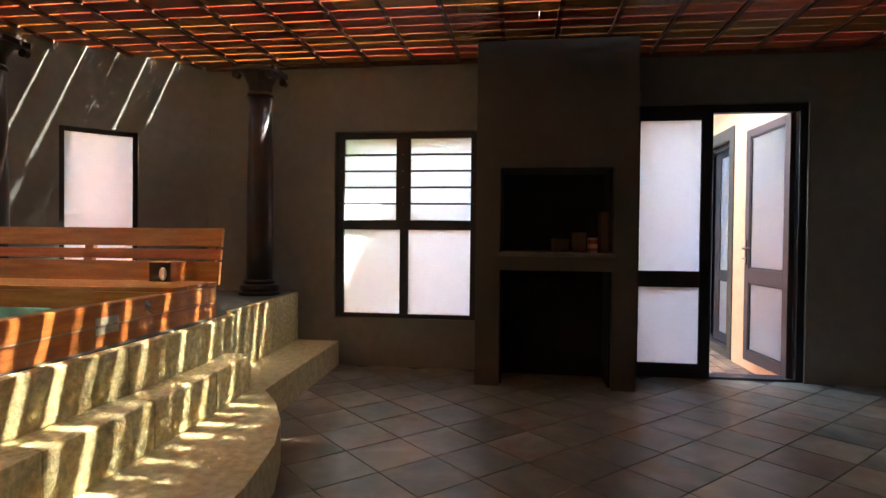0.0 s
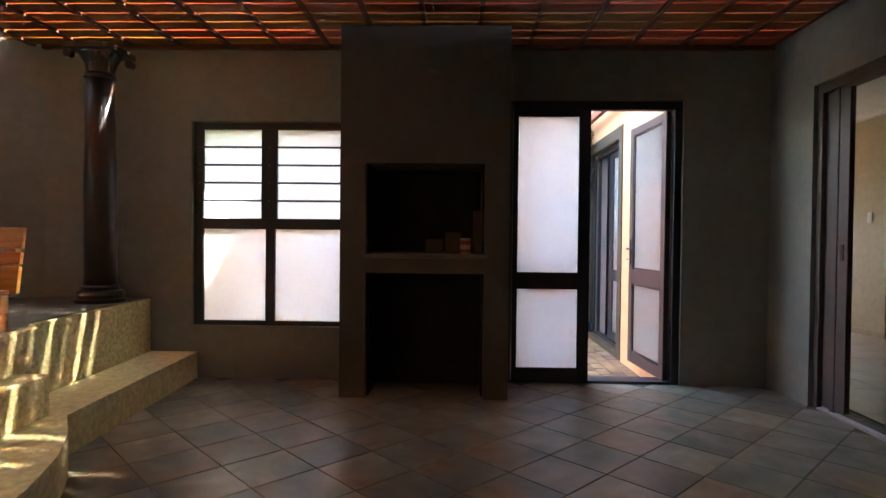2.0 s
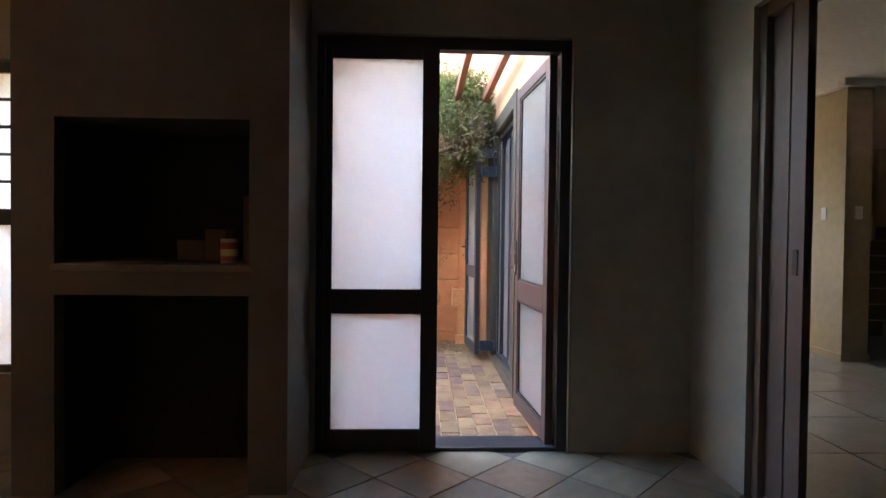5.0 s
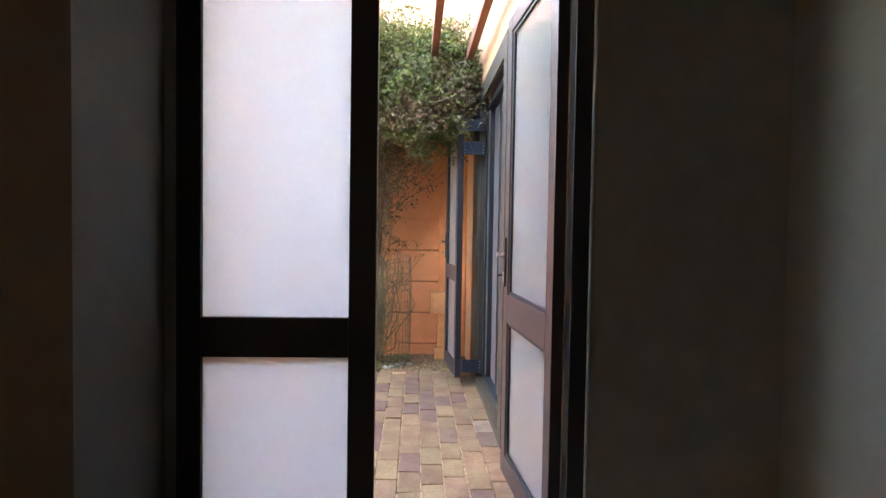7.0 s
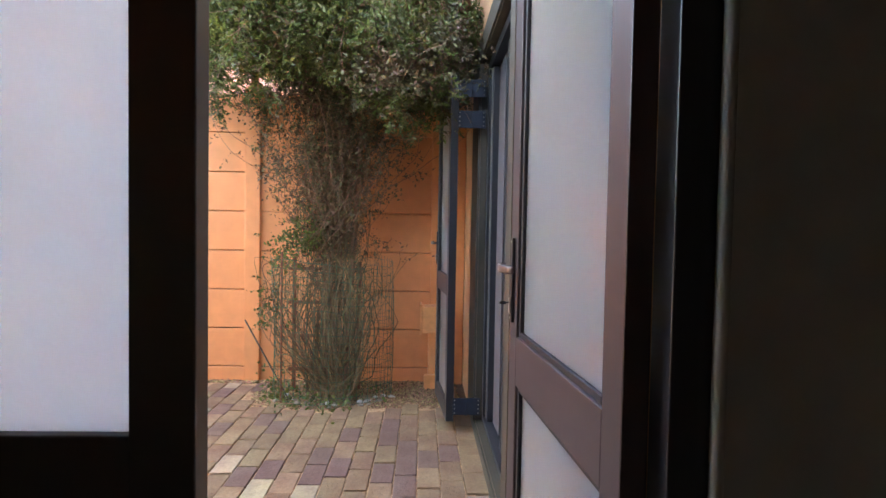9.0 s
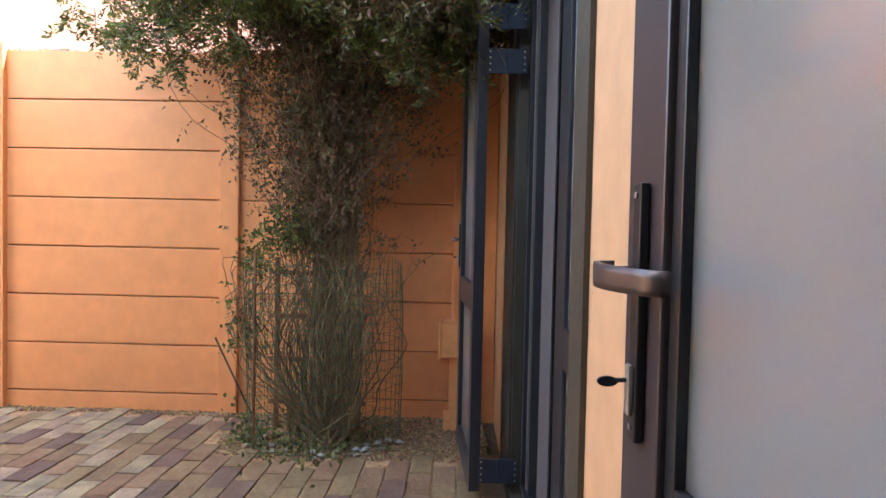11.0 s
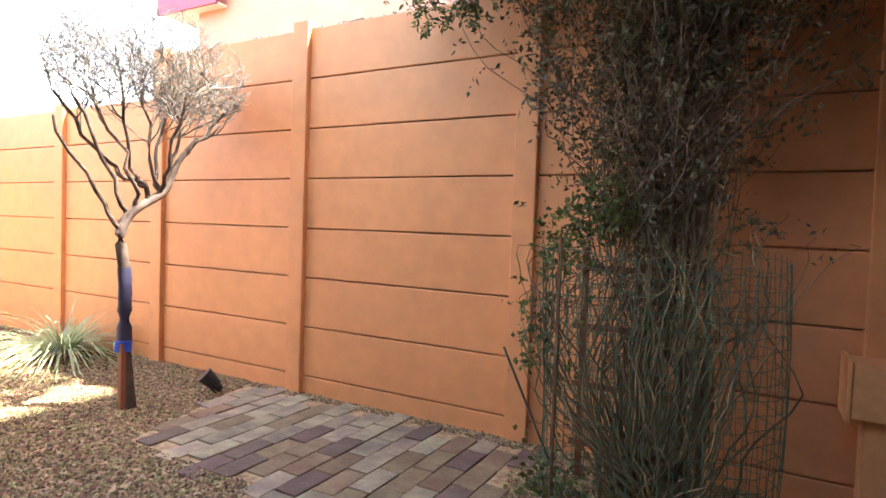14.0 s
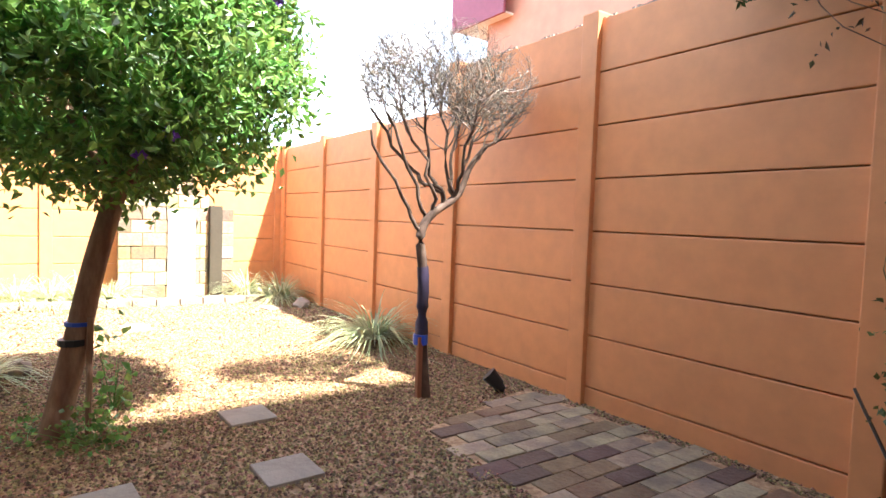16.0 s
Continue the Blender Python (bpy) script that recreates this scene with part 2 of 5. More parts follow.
M = dict(
    plaster=mat("grey_plaster", (0.215, 0.215, 0.18), 0.75, var=0.10, scale=1.3, bump=0.25, bscale=25),
    braai=mat("brown_plaster", (0.082, 0.072, 0.054), 0.7, var=0.12, scale=1.5, bump=0.2, bscale=25),
    nearblack=mat("near_black", (0.012, 0.011, 0.01), 0.9, var=0.3, scale=5),
    slate=slate(),
    toptile=mat("dark_top_slate", (0.055, 0.055, 0.045), 0.45, second=(0.12, 0.11, 0.085), var=0.25, scale=9, bump=0.3, bscale=25),
    grout=mat("grout", (0.10, 0.093, 0.078), 0.8, var=0.1, scale=10),
    alu=mat("dark_aluminium", (0.022, 0.022, 0.025), 0.38, var=0.08, scale=3, spec=0.5),
    bronze=mat("pale_bronze_aluminium", (0.085, 0.066, 0.056), 0.42, var=0.08, scale=3),
    alub=mat("bronze_aluminium", (0.05, 0.035, 0.035), 0.4, var=0.08, scale=3),
    cladding=mat("sandy_stone_paint", (0.60, 0.50, 0.235), 0.6, var=0.25, scale=38, bump=1.0, bscale=38),
    tread=mat("sandy_tread", (0.56, 0.47, 0.225), 0.6, var=0.18, scale=26, bump=0.4, bscale=40),
    wood=mat("orange_pine", (0.40, 0.138, 0.027), 0.33, second=(0.55, 0.225, 0.05), var=0.2, scale=3.5, bump=0.1, bscale=30, rnd=0.15, stretch=(1, 6, 9)),
    wood_y=mat("orange_pine_long", (0.40, 0.138, 0.027), 0.33, second=(0.55, 0.225, 0.05), var=0.2, scale=3.5, bump=0.1, bscale=30, rnd=0.15, stretch=(6, 1, 9)),
    ceil=mat("ceiling_timber", (0.32, 0.098, 0.025), 0.45, second=(0.50, 0.17, 0.042), var=0.2, scale=3, bump=0.1, bscale=30, rnd=0.35, island=True, stretch=(1, 7, 7)),
    beamw=mat("ceiling_beam_timber", (0.15, 0.05, 0.02), 0.55, var=0.2, scale=3, stretch=(7, 1, 7)),
    column=mat("dark_bronze_paint", (0.035, 0.022, 0.016), 0.28, var=0.15, scale=5),
    green=mat("green_liner", (0.06, 0.16, 0.09), 0.7, var=0.1, scale=5),
    orange=mat("terracotta_paint", (0.59, 0.238, 0.087), 0.62, var=0.035, scale=1.2, bump=0.12, bscale=18),
    boxp=mat("bright_apricot_paint", (0.72, 0.33, 0.12), 0.55, var=0.05, scale=3, bump=0.1, bscale=30),
    pale=mat("apricot_paint", (0.61, 0.35, 0.18), 0.65, var=0.015, scale=1.5, bump=0.15, bscale=30),
    trimg=mat("dark_grey_paint", (0.052, 0.042, 0.027), 0.55, var=0.08, scale=3, bump=0.2, bscale=30),
    paver=mat("clay_paver", (0.145, 0.080, 0.039), 0.85, second=(0.205, 0.132, 0.066), var=0.25, scale=6, bump=0.7, bscale=45, rnd=0.14, own=True),
    sand=mat("joint_sand", (0.09, 0.06, 0.035), 0.95, var=0.2, scale=20, bump=0.4, bscale=80),
    gravel=mat("gravel", (0.155, 0.088, 0.036), 0.9, second=(0.30, 0.20, 0.098), var=0.35, scale=30, bump=0.7, bscale=60, rnd=0.65, island=True),
    slab=mat("concrete_slab", (0.27, 0.215, 0.16), 0.9, var=0.12, scale=5, bump=0.4, bscale=50),
    bark=mat("bark", (0.16, 0.075, 0.045), 0.85, second=(0.26, 0.16, 0.10), var=0.2, scale=12, bump=0.7, bscale=30, stretch=(1, 1, 0.3)),
    barkd=mat("dark_bark", (0.055, 0.03, 0.02), 0.85, second=(0.095, 0.058, 0.038), var=0.3, scale=14, bump=0.7, bscale=30),
    dry=mat("dry_twigs", (0.155, 0.122, 0.092), 0.8, var=0.3, scale=12, rnd=0.45, island=True),
    leafb=mat("withered_leaf", (0.12, 0.062, 0.026), 0.6, second=(0.085, 0.085, 0.026), var=0.35, scale=6, rnd=0.4, island=True),
    leaf=mat("green_leaf", (0.115, 0.205, 0.045), 0.4, var=0.35, scale=4, rnd=0.4, island=True),
    leaf2=mat("creeper_leaf", (0.082, 0.098, 0.020), 0.5, var=0.35, scale=6, rnd=0.4, island=True),
    vine=mat("creeper_stem", (0.15, 0.10, 0.046), 0.8, var=0.35, scale=8, rnd=0.35, island=True),
    blade=mat("variegated_blade", (0.22, 0.27, 0.11), 0.5, second=(0.46, 0.44, 0.27), var=0.3, scale=9, rnd=0.3, island=True),
    white=mat("white_paint", (0.80, 0.78, 0.74), 0.5, var=0.03, scale=3),
    cream=mat("cream_paint", (0.42, 0.34, 0.20), 0.6, var=0.05, scale=1.5, bump=0.1, bscale=30),
    ltile=mat("pale_floor_tile", (0.33, 0.30, 0.275), 0.18, var=0.06, scale=4, rnd=0.06),
    mantel=mat("worn_mantel", (0.12, 0.10, 0.075), 0.7, var=0.2, scale=8, bump=0.3, bscale=30),
    palestone=mat("pale_stone", (0.42, 0.39, 0.34), 0.8, var=0.2, scale=20),
    black=mat("black_plastic", (0.015, 0.015, 0.017), 0.4),
    steel=mat("brushed_steel", (0.36, 0.33, 0.28), 0.42, 0.6, var=0.1, scale=20),
    steelh=mat("worn_hinge_steel", (0.55, 0.50, 0.40), 0.38, 0.35, var=0.15, scale=20),
    frost=frosted("frosted_glass", tint=(0.97, 0.99, 0.985), gloss=0.012),
    glass=glass("clear_glass"),
    salmon=mat("salmon_paint", (0.66, 0.33, 0.22), 0.7, var=0.05, scale=0.8, bump=0.1, bscale=20),
    magenta=mat("magenta_paint", (0.30, 0.085, 0.12), 0.6, var=0.05, scale=2),
    palealu=mat("pale_aluminium", (0.55, 0.52, 0.50), 0.4, 0.3, var=0.05, scale=10),
    indigo=mat("indigo_wrap", (0.03, 0.024, 0.055), 0.6, var=0.2, scale=12),
    darkmauve=mat("dark_mauve_grey", (0.075, 0.067, 0.070), 0.8, var=0.06, scale=4),
    handle=mat("dark_steel", (0.12, 0.09, 0.08), 0.35, 0.5, var=0.1, scale=20),
    bracket=mat("blue_black_steel", (0.018, 0.024, 0.038), 0.45, 0.2, var=0.1, scale=8),
    rafter=mat("red_brown_timber", (0.24, 0.085, 0.04), 0.6, var=0.15, scale=5),
    paver2=mat("pale_paver", (0.32, 0.235, 0.135), 0.85, second=(0.18, 0.125, 0.085), var=0.22, scale=7, bump=0.6, bscale=45, rnd=0.2, own=True),
    paver3=mat("purple_paver", (0.10, 0.052, 0.036), 0.85, second=(0.135, 0.08, 0.055), var=0.22, scale=8, bump=0.6, bscale=45, rnd=0.12, own=True),
    blue=mat("blue_tape", (0.02, 0.07, 0.45), 0.4),
    netting=mat("green_wire", (0.035, 0.10, 0.055), 0.5),
    card=mat("brown_card", (0.09, 0.055, 0.035), 0.8, var=0.1, scale=8),
    red=mat("red_label", (0.22, 0.04, 0.025), 0.5),
    purple=mat("purple_petal", (0.22, 0.08, 0.5), 0.5),
    stone=mat("sandstone_block", (0.32, 0.23, 0.10), 0.85, second=(0.22, 0.18, 0.13), var=0.35, scale=4, bump=0.5, bscale=40, rnd=0.45),
)



def see_through(m, share=0.35):
    """Lets leaves pass some of the light that falls on their far side."""
    nt = m.node_tree
    b, out = nt.nodes["Principled BSDF"], nt.nodes["Material Output"]
    tr, mx = nt.nodes.new("ShaderNodeBsdfTranslucent"), nt.nodes.new("ShaderNodeMixShader")
    mx.inputs[0].default_value = share
    if b.inputs["Base Color"].links:
        br = nt.nodes.new("ShaderNodeHueSaturation")
        br.inputs["Value"].default_value = 1.8
        nt.links.new(b.inputs["Base Color"].links[0].from_socket, br.inputs["Color"])
        nt.links.new(br.outputs[0], tr.inputs[0])
    nt.links.new(b.outputs[0], mx.inputs[1])
    nt.links.new(tr.outputs[0], mx.inputs[2])
    nt.links.new(mx.outputs[0], out.inputs[0])


see_through(M["leaf"], 0.38)
see_through(M["leaf2"], 0.3)
see_through(M["blade"], 0.3)

# ---- building helpers ----
def bx(bm, x0, x1, y0, y1, z0, z1, m=None, bevel=0.0):
    vs = [bm.verts.new((x, y, z)) for x in (x0, x1) for y in (y0, y1) for z in (z0, z1)]
    fs = [bm.faces.new([vs[i] for i in q]) for q in ((0, 1, 3, 2), (4, 6, 7, 5), (0, 4, 5, 1), (2, 3, 7, 6), (0, 2, 6, 4), (1, 5, 7, 3))]
    if bevel:
        es = {e for f in fs for e in f.edges}
        r = bmesh.ops.bevel(bm, geom=list(es), offset=bevel, segments=2, affect="EDGES", profile=0.6)
        vs = list({v for f in r["faces"] for v in f.verts} | {v for v in vs if v.is_valid})
    if m is not None:
        for v in vs:
            v.co = m @ v.co
    return vs


def cyl(bm, a, b, r0, r1=None, seg=12, caps=True):
    a, b = Vector(a), Vector(b)
    r1 = r0 if r1 is None else r1
    q = (b - a).to_track_quat("Z", "Y").to_matrix()
    rings = []
    for p, r in ((a, r0), (b, r1)):
        rings.append([bm.verts.new(p + q @ Vector((r * math.cos(k * math.tau / seg), r * math.sin(k * math.tau / seg), 0))) for k in range(seg)])
    for k in range(seg):
        bm.faces.new((rings[0][k], rings[0][(k + 1) % seg], rings[1][(k + 1) % seg], rings[1][k]))
    if caps:
        bm.faces.new(rings[0][::-1])
        bm.faces.new(rings[1])


def lathe(bm, profile, seg=24, at=(0, 0, 0)):
    rings = [[bm.verts.new((at[0] + r * math.cos(k * math.tau / seg), at[1] + r * math.sin(k * math.tau / seg), at[2] + z)) for k in range(seg)] for r, z in profile]
    for a, b in zip(rings, rings[1:]):
        for k in range(seg):
            bm.faces.new((a[k], a[(k + 1) % seg], b[(k + 1) % seg], b[k]))
    bm.faces.new(rings[0][::-1])
    bm.faces.new(rings[-1])


def prism(bm, pts, z0, z1):
    lo = [bm.verts.new((x, y, z0)) for x, y in pts]
    hi = [bm.verts.new((x, y, z1)) for x, y in pts]
    n = len(pts)
    bm.faces.new(lo[::-1])
    bm.faces.new(hi)
    for k in range(n):
        bm.faces.new((lo[k], lo[(k + 1) % n], hi[(k + 1) % n], hi[k]))


def finish(bm, smooth=False):
    me = bpy.data.meshes.new("m")
    bmesh.ops.recalc_face_normals(bm, faces=bm.faces) if len(bm.faces) < 40000 else None
    bm.to_mesh(me)
    bm.free()
    if smooth:
        me.polygons.foreach_set("use_smooth", [True] * len(me.polygons))
    return me


def part(name, bm, material, parent=None, label="", smooth=False, kind=""):
    me = finish(bm, smooth)
    me.name = name
    me.materials.append(material)
    ob = new(name, me)
    ob.parent = parent
    return tagged(ob, label, kind=kind)


def thing(name, label, category, at=(0, 0, 0), rz=0, group=""):
    ob = new(name)
    ob.matrix_world = pose(*at, 0, 0, rz)
    ob.empty_display_size = 0.1
    return tagged(ob, label, category, group)


def piece(name, me, parent, m=None):
    ob = new(name, me)
    ob.parent = parent
    if m is not None:
        ob.matrix_basis = m
    return ob


def solid(name, material, *dims, label="", kind="structure", bevel=0.0):
    bm = bmesh.new()
    bx(bm, *dims, bevel=bevel)
    return part(name, bm, material, None, label, kind=kind)


def walled(name, material, length, h0, h1, thick, holes, m, label=""):
    """A wall along local x with its face at y = 0 and its thickness towards +y; holes are (x0, x1, z0, z1)."""
    bm = bmesh.new()
    xs = sorted({0, length, *(h[0] for h in holes), *(h[1] for h in holes)})
    for x0, x1 in zip(xs, xs[1:]):
        cuts = sorted((h[2], h[3]) for h in holes if h[0] <= x0 + 1e-6 and h[1] >= x1 - 1e-6)
        z = h0
        for a, b in cuts:
            if a > z + 1e-6:
                bx(bm, x0, x1, 0, thick, z, a, m)
            z = b
        if z < h1:
            bx(bm, x0, x1, 0, thick, z, h1, m)
    bmesh.ops.remove_doubles(bm, verts=bm.verts, dist=0.0005)
    return part(name, bm, material, None, label, kind="structure")


G = -0.10      # the ground outside
CEIL = 2.52    # underside of the slats

# ---- large structure ----
WY = 5.53
walled("wall_north", M["plaster"], 7.0, 0, 2.75, 0.22, [(3.80 - 1.135, 3.80 + 0.06, 0.40, 1.955), (3.80 + 1.26, 3.80 + 2.56, -0.02, 2.125)], pose(-3.80, WY, 0), "grey plastered wall with a window and a glazed door")
D0, DD = Vector((-2.40 - 0.0, WY, 0)), 4.2
dm = pose(-2.27, WY, 0, 0, 0, 0) @ pose(0, 0, 0, 0, 0, 225)
walled("wall_diagonal", M["plaster"], DD, 0, 2.75, 0.22, [(0.54, 1.075, 0.70, 1.90)], dm @ Matrix.Diagonal((1, -1, 1, 1)), "grey plastered diagonal wall with a window")
walled("wall_west", M["plaster"], 5.0, 0, 2.75, 0.22, [], pose(-5.27, 2.6, 0, 0, 0, -90) @ Matrix.Diagonal((1, -1, 1, 1)), "plain grey plastered wall")
walled("wall_south", M["plaster"], 8.8, 0, 2.75, 0.22, [], pose(-5.27, -2.4, 0) @ Matrix.Diagonal((1, -1, 1, 1)), "plain grey plastered wall")
walled("wall_east", M["plaster"], 7.95, 0, 2.75, 0.24, [(2.9, 7.43, -0.02, 2.10)], pose(3.20, -2.4, 0, 0, 0, 90) @ Matrix.Diagonal((1, -1, 1, 1)), "grey plastered wall with a wide sliding door opening")
part("floor", (lambda b: (bx(b, -5.3, 3.44, -2.45, WY + 0.24, -0.12, -0.006), b)[1])(bmesh.new()), M["grout"], None, "grout bed under the slate floor", kind="structure")

# garden ground
solid("ground", M["sand"], -60, 60, WY + 0.24, 80, G - 0.3, G - 0.02)
solid("ground_south", M["sand"], -60, 60, -60, -2.65, G - 0.3, G - 0.02)
# house beyond the passage
HX = 2.50
HOL = (6.99, 8.21, G + 0.06, 2.10)
walled("wall_house", M["pale"], 6.25, G - 0.1, 3.1, 0.10, [(HOL[0] - 5.75, HOL[1] - 5.75, HOL[2], HOL[3])], pose(HX, 5.75, 0, 0, 0, 90) @ Matrix.Diagonal((1, -1, 1, 1)), "apricot painted house wall with a recessed door")
solid("wall_house_upper", M["pale"], HX, HX + 8, 5.99, 12.0, 3.1, 7.9, label="upper storey of the apricot house")
solid("wall_house_upper_south", M["pale"], 3.45, HX + 8, -2.6, 5.989, 3.1, 8.75, label="upper storey of the apricot house")

# ceiling
bm = bmesh.new()
y = -2.446
while y < WY - 0.02:
    x = -5.2 - random.uniform(0, 1.2)
    while x < 3.17:
        x2 = min(x + random.choice((1.116, 1.488, 1.86)), 3.18)
        j = random.uniform(-0.0015, 0.0015)
        bx(bm, max(x, -5.2), x2 - 0.002, y + j, min(y + 0.1413 + j + random.uniform(-0.0015, 0.0015), WY - 0.01), CEIL, CEIL + 0.02)
        x = x2
    y += 0.15
part("ceiling", bm, M["ceil"], None, "slatted red-brown timber ceiling with light between the slats", kind="structure")
bm = bmesh.new()
x = -4.939
while x < 3.1:
    bx(bm, x, x + 0.030, -2.38, WY - 0.045, CEIL - 0.022, CEIL - 0.001)
    x += 0.372
part("ceiling_beams", bm, M["beamw"], None, "dark timber battens across the ceiling slats", kind="structure")
solid("trim_ceiling_north", M["beamw"], -2.27, 3.197, WY - 0.04, WY - 0.001, CEIL - 0.03, CEIL + 0.03, label="dark timber wall plate")
solid("trim_ceiling_east", M["beamw"], 3.165, 3.198, -2.38, WY - 0.045, CEIL - 0.001, CEIL + 0.03, label="dark timber wall plate")

# ---- things ----
# ---- braai (built-in fireplace) ----
BX0, BX1, BY = 0.098, 1.236, 5.06
bm = bmesh.new()
for d in ((BX0, BX0 + 0.175, 0, 2.5), (BX1 - 0.165, BX1, 0, 2.5)):
    bx(bm, d[0], d[1], BY, WY - 0.003, d[2], d[3])
bx(bm, BX0 + 0.175, BX1 - 0.165, BY, WY - 0.003, 0.845, 0.945)
bx(bm, BX0 + 0.175, BX1 - 0.165, BY, WY - 0.003, 1.585, 2.5)
bx(bm, BX0 + 0.175, BX1 - 0.165, WY - 0.03, WY - 0.003, 0, 0.845)
bx(bm, BX0 + 0.175, BX1 - 0.165, WY - 0.03, WY - 0.003, 0.945, 1.585)
fp = thing("fireplace", "brown plastered built-in barbecue fireplace with two dark openings against the wall", "fireplace", (0.66, BY, 0))
fp.matrix_world = Matrix.Identity(4)
bmesh.ops.remove_doubles(bm, verts=bm.verts, dist=0.0005)
part("surround", bm, M["braai"], fp)
# near-black sheets on the back and sides of both openings
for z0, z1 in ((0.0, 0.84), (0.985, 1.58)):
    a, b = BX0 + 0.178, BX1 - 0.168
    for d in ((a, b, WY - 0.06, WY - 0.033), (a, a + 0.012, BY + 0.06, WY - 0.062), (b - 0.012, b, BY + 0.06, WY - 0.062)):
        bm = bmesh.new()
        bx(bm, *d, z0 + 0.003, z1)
        part("firebox_lining", bm, M["nearblack"], fp, "near-black lining of the opening")
bm = bmesh.new()
bx(bm, BX0 + 0.16, BX1 - 0.15, BY - 0.012, WY - 0.06, 0.947, 0.975, bevel=0.006)
part("shelf", bm, M["mantel"], fp, "pale worn mantel slab")

# ---- podium and steps ----
R3 = [(-1.27, 4.12), (-1.20, 3.65), (-1.18, 3.05), (-1.195, 2.45), (-1.20, 0.9), (-1.20, -0.6)]
R2 = [(-1.095, 3.95), (-1.05, 3.5), (-1.03, 3.0), (-1.02, 2.45), (-1.0, 0.9), (-1.0, -0.6)]
bm = bmesh.new()
prism(bm, [(-1.36, 4.22), (-1.447, WY - 0.002), (-2.30, WY - 0.002), (-5.2, 2.62), (-5.2, -0.6)] + R3[::-1], 0, 0.60)
part("podium", bm, M["cladding"], None, "sandy painted rough-clad podium", kind="structure")
bm = bmesh.new()
prism(bm, [(-1.40, 4.24), (-1.485, WY - 0.004), (-2.29, WY - 0.004), (-5.18, 2.61), (-5.18, -0.58)] + [(x - 0.05, y) for x, y in R3[::-1]], 0.6005, 0.6045)
part("podium_top", bm, M["toptile"], None, "dark slate tiling on top of the podium", kind="structure")
bm = bmesh.new()
prism(bm, [(-1.262, 3.95)] + R2 + [(x + 0.002, y) for x, y in R3[:0:-1]], 0, 0.40)
part("step_upper", bm, M["cladding"], None, "sandy rough-clad step", kind="structure")
bm = bmesh.new()
prism(bm, [(-1.445, WY - 0.002), (-1.357, 4.22), (-1.265, 4.12), (-1.25, 3.953)] + [(x + 0.002, y + (0.003 if k == 0 else 0)) for k, (x, y) in enumerate(R2[:5])] + [(-0.5, 0.9), (-0.475, 1.6), (-0.475, 2.2), (-0.505, 2.75), (-0.58, 3.15), (-0.685, 3.45), (-0.83, 3.72), (-1.0, 3.955), (-1.05, 4.8), (-1.085, WY - 0.002)], 0, 0.20)
part("step_lower", bm, M["tread"], None, "curved sandy lower step", kind="structure")

# ---- tub surround with bench ----
def plank(name, dims, parent, material, label="", bevel=0.003, m=None):
    b = bmesh.new()
    bx(b, *dims, bevel=bevel)
    o = part(name, b, material, parent, label)
    if m is not None:
        o.matrix_basis = m
    return o


tub = thing("wooden_tub", "orange-stained pine tub surround with open bench and green inside", "tub", (-1.318, 3.99, 0.60), 2.5)
L = 3.4
plank("side_board", (-0.035, 0, -L, 0, 0.003, 0.088), tub, M["wood_y"], bevel=0.004)
plank("side_board", (-0.035, 0.001, -L, 0, 0.091, 0.178), tub, M["wood_y"], bevel=0.004)
plank("rim", (-0.10, -0.037, -L, -0.42, 0.150, 0.172), tub, M["wood_y"])
plank("end_board", (-2.0, -0.037, -0.035, 0, 0.003, 0.178), tub, M["wood"])
plank("end_board", (-2.0, -0.037, -0.44, -0.42, 0.003, 0.178), tub, M["wood"])
for k in range(4):
    plank("seat_slat", (-2.25, 0.002, -0.44 + 0.112 * k, -0.333 + 0.112 * k, 0.181, 0.203), tub, M["wood"])
plank("liner", (-2.0, -0.04, -L, -0.445, 0.05, 0.09), tub, M["green"], "green liner")
for z0, z1 in ((-0.19, -0.05), (-0.035, 0.025), (0.045, 0.155)):
    plank("backrest_slat", (-2.25, -0.05, -0.012, 0.012, z0, z1), tub, M["wood"], m=pose(0.0, 0.16, 0.36, -9, 0, -2))
for x in (-0.13, -0.95, -1.9):
    plank("backrest_post", (x - 0.03, x + 0.03, 0.016, 0.05, -0.20, 0.14), tub, M["wood"], m=pose(0.0, 0.16, 0.36, -9, 0, -2))
blk = plank("end_block", (-0.335, -0.205, -0.118, 0.12, 0.206, 0.318), tub, M["wood_y"], "pine block with a dark end and a cream oval", bevel=0.004)
# flat near-black plate in place of a recess, its shade in the colour
b = bmesh.new()
bx(b, -0.332, -0.208, -0.1225, -0.1185, 0.209, 0.315)
part("recess", b, M["column"], blk, "near-black square plate for the recess")
b = bmesh.new()
lathe(b, [(0.022, 0), (0.020, 0.006), (0.010, 0.010)], 20)
o = part("lamp_glass", b, M["white"], blk, "cream oval", smooth=True)
o.matrix_basis = pose(-0.25, -0.123, 0.252, 90) @ Matrix.Diagonal((1.0, 1.7, 1, 1))
for yy in (-0.93, -1.55):
    h = bmesh.new()
    bx(h, 0, 0.003, yy - 0.07, yy + 0.07, 0.055, 0.088, bevel=0.001)
    bx(h, 0, 0.003, yy - 0.07, yy + 0.07, 0.092, 0.125, bevel=0.001)
    hp = part("hinge", h, M["steelh"], tub, "worn brass-grey hinge")
    h = bmesh.new()
    cyl(h, (0.005, yy - 0.07, 0.09), (0.005, yy + 0.07, 0.09), 0.005, seg=8)
    part("hinge_pin", h, M["steel"], hp)
h = bmesh.new()
cyl(h, (0.002, -1.9, 0.09), (0.002, -0.73, 0.09), 0.003, seg=6)
part("rod", h, M["steel"], tub, "thin steel rod")
h = bmesh.new()
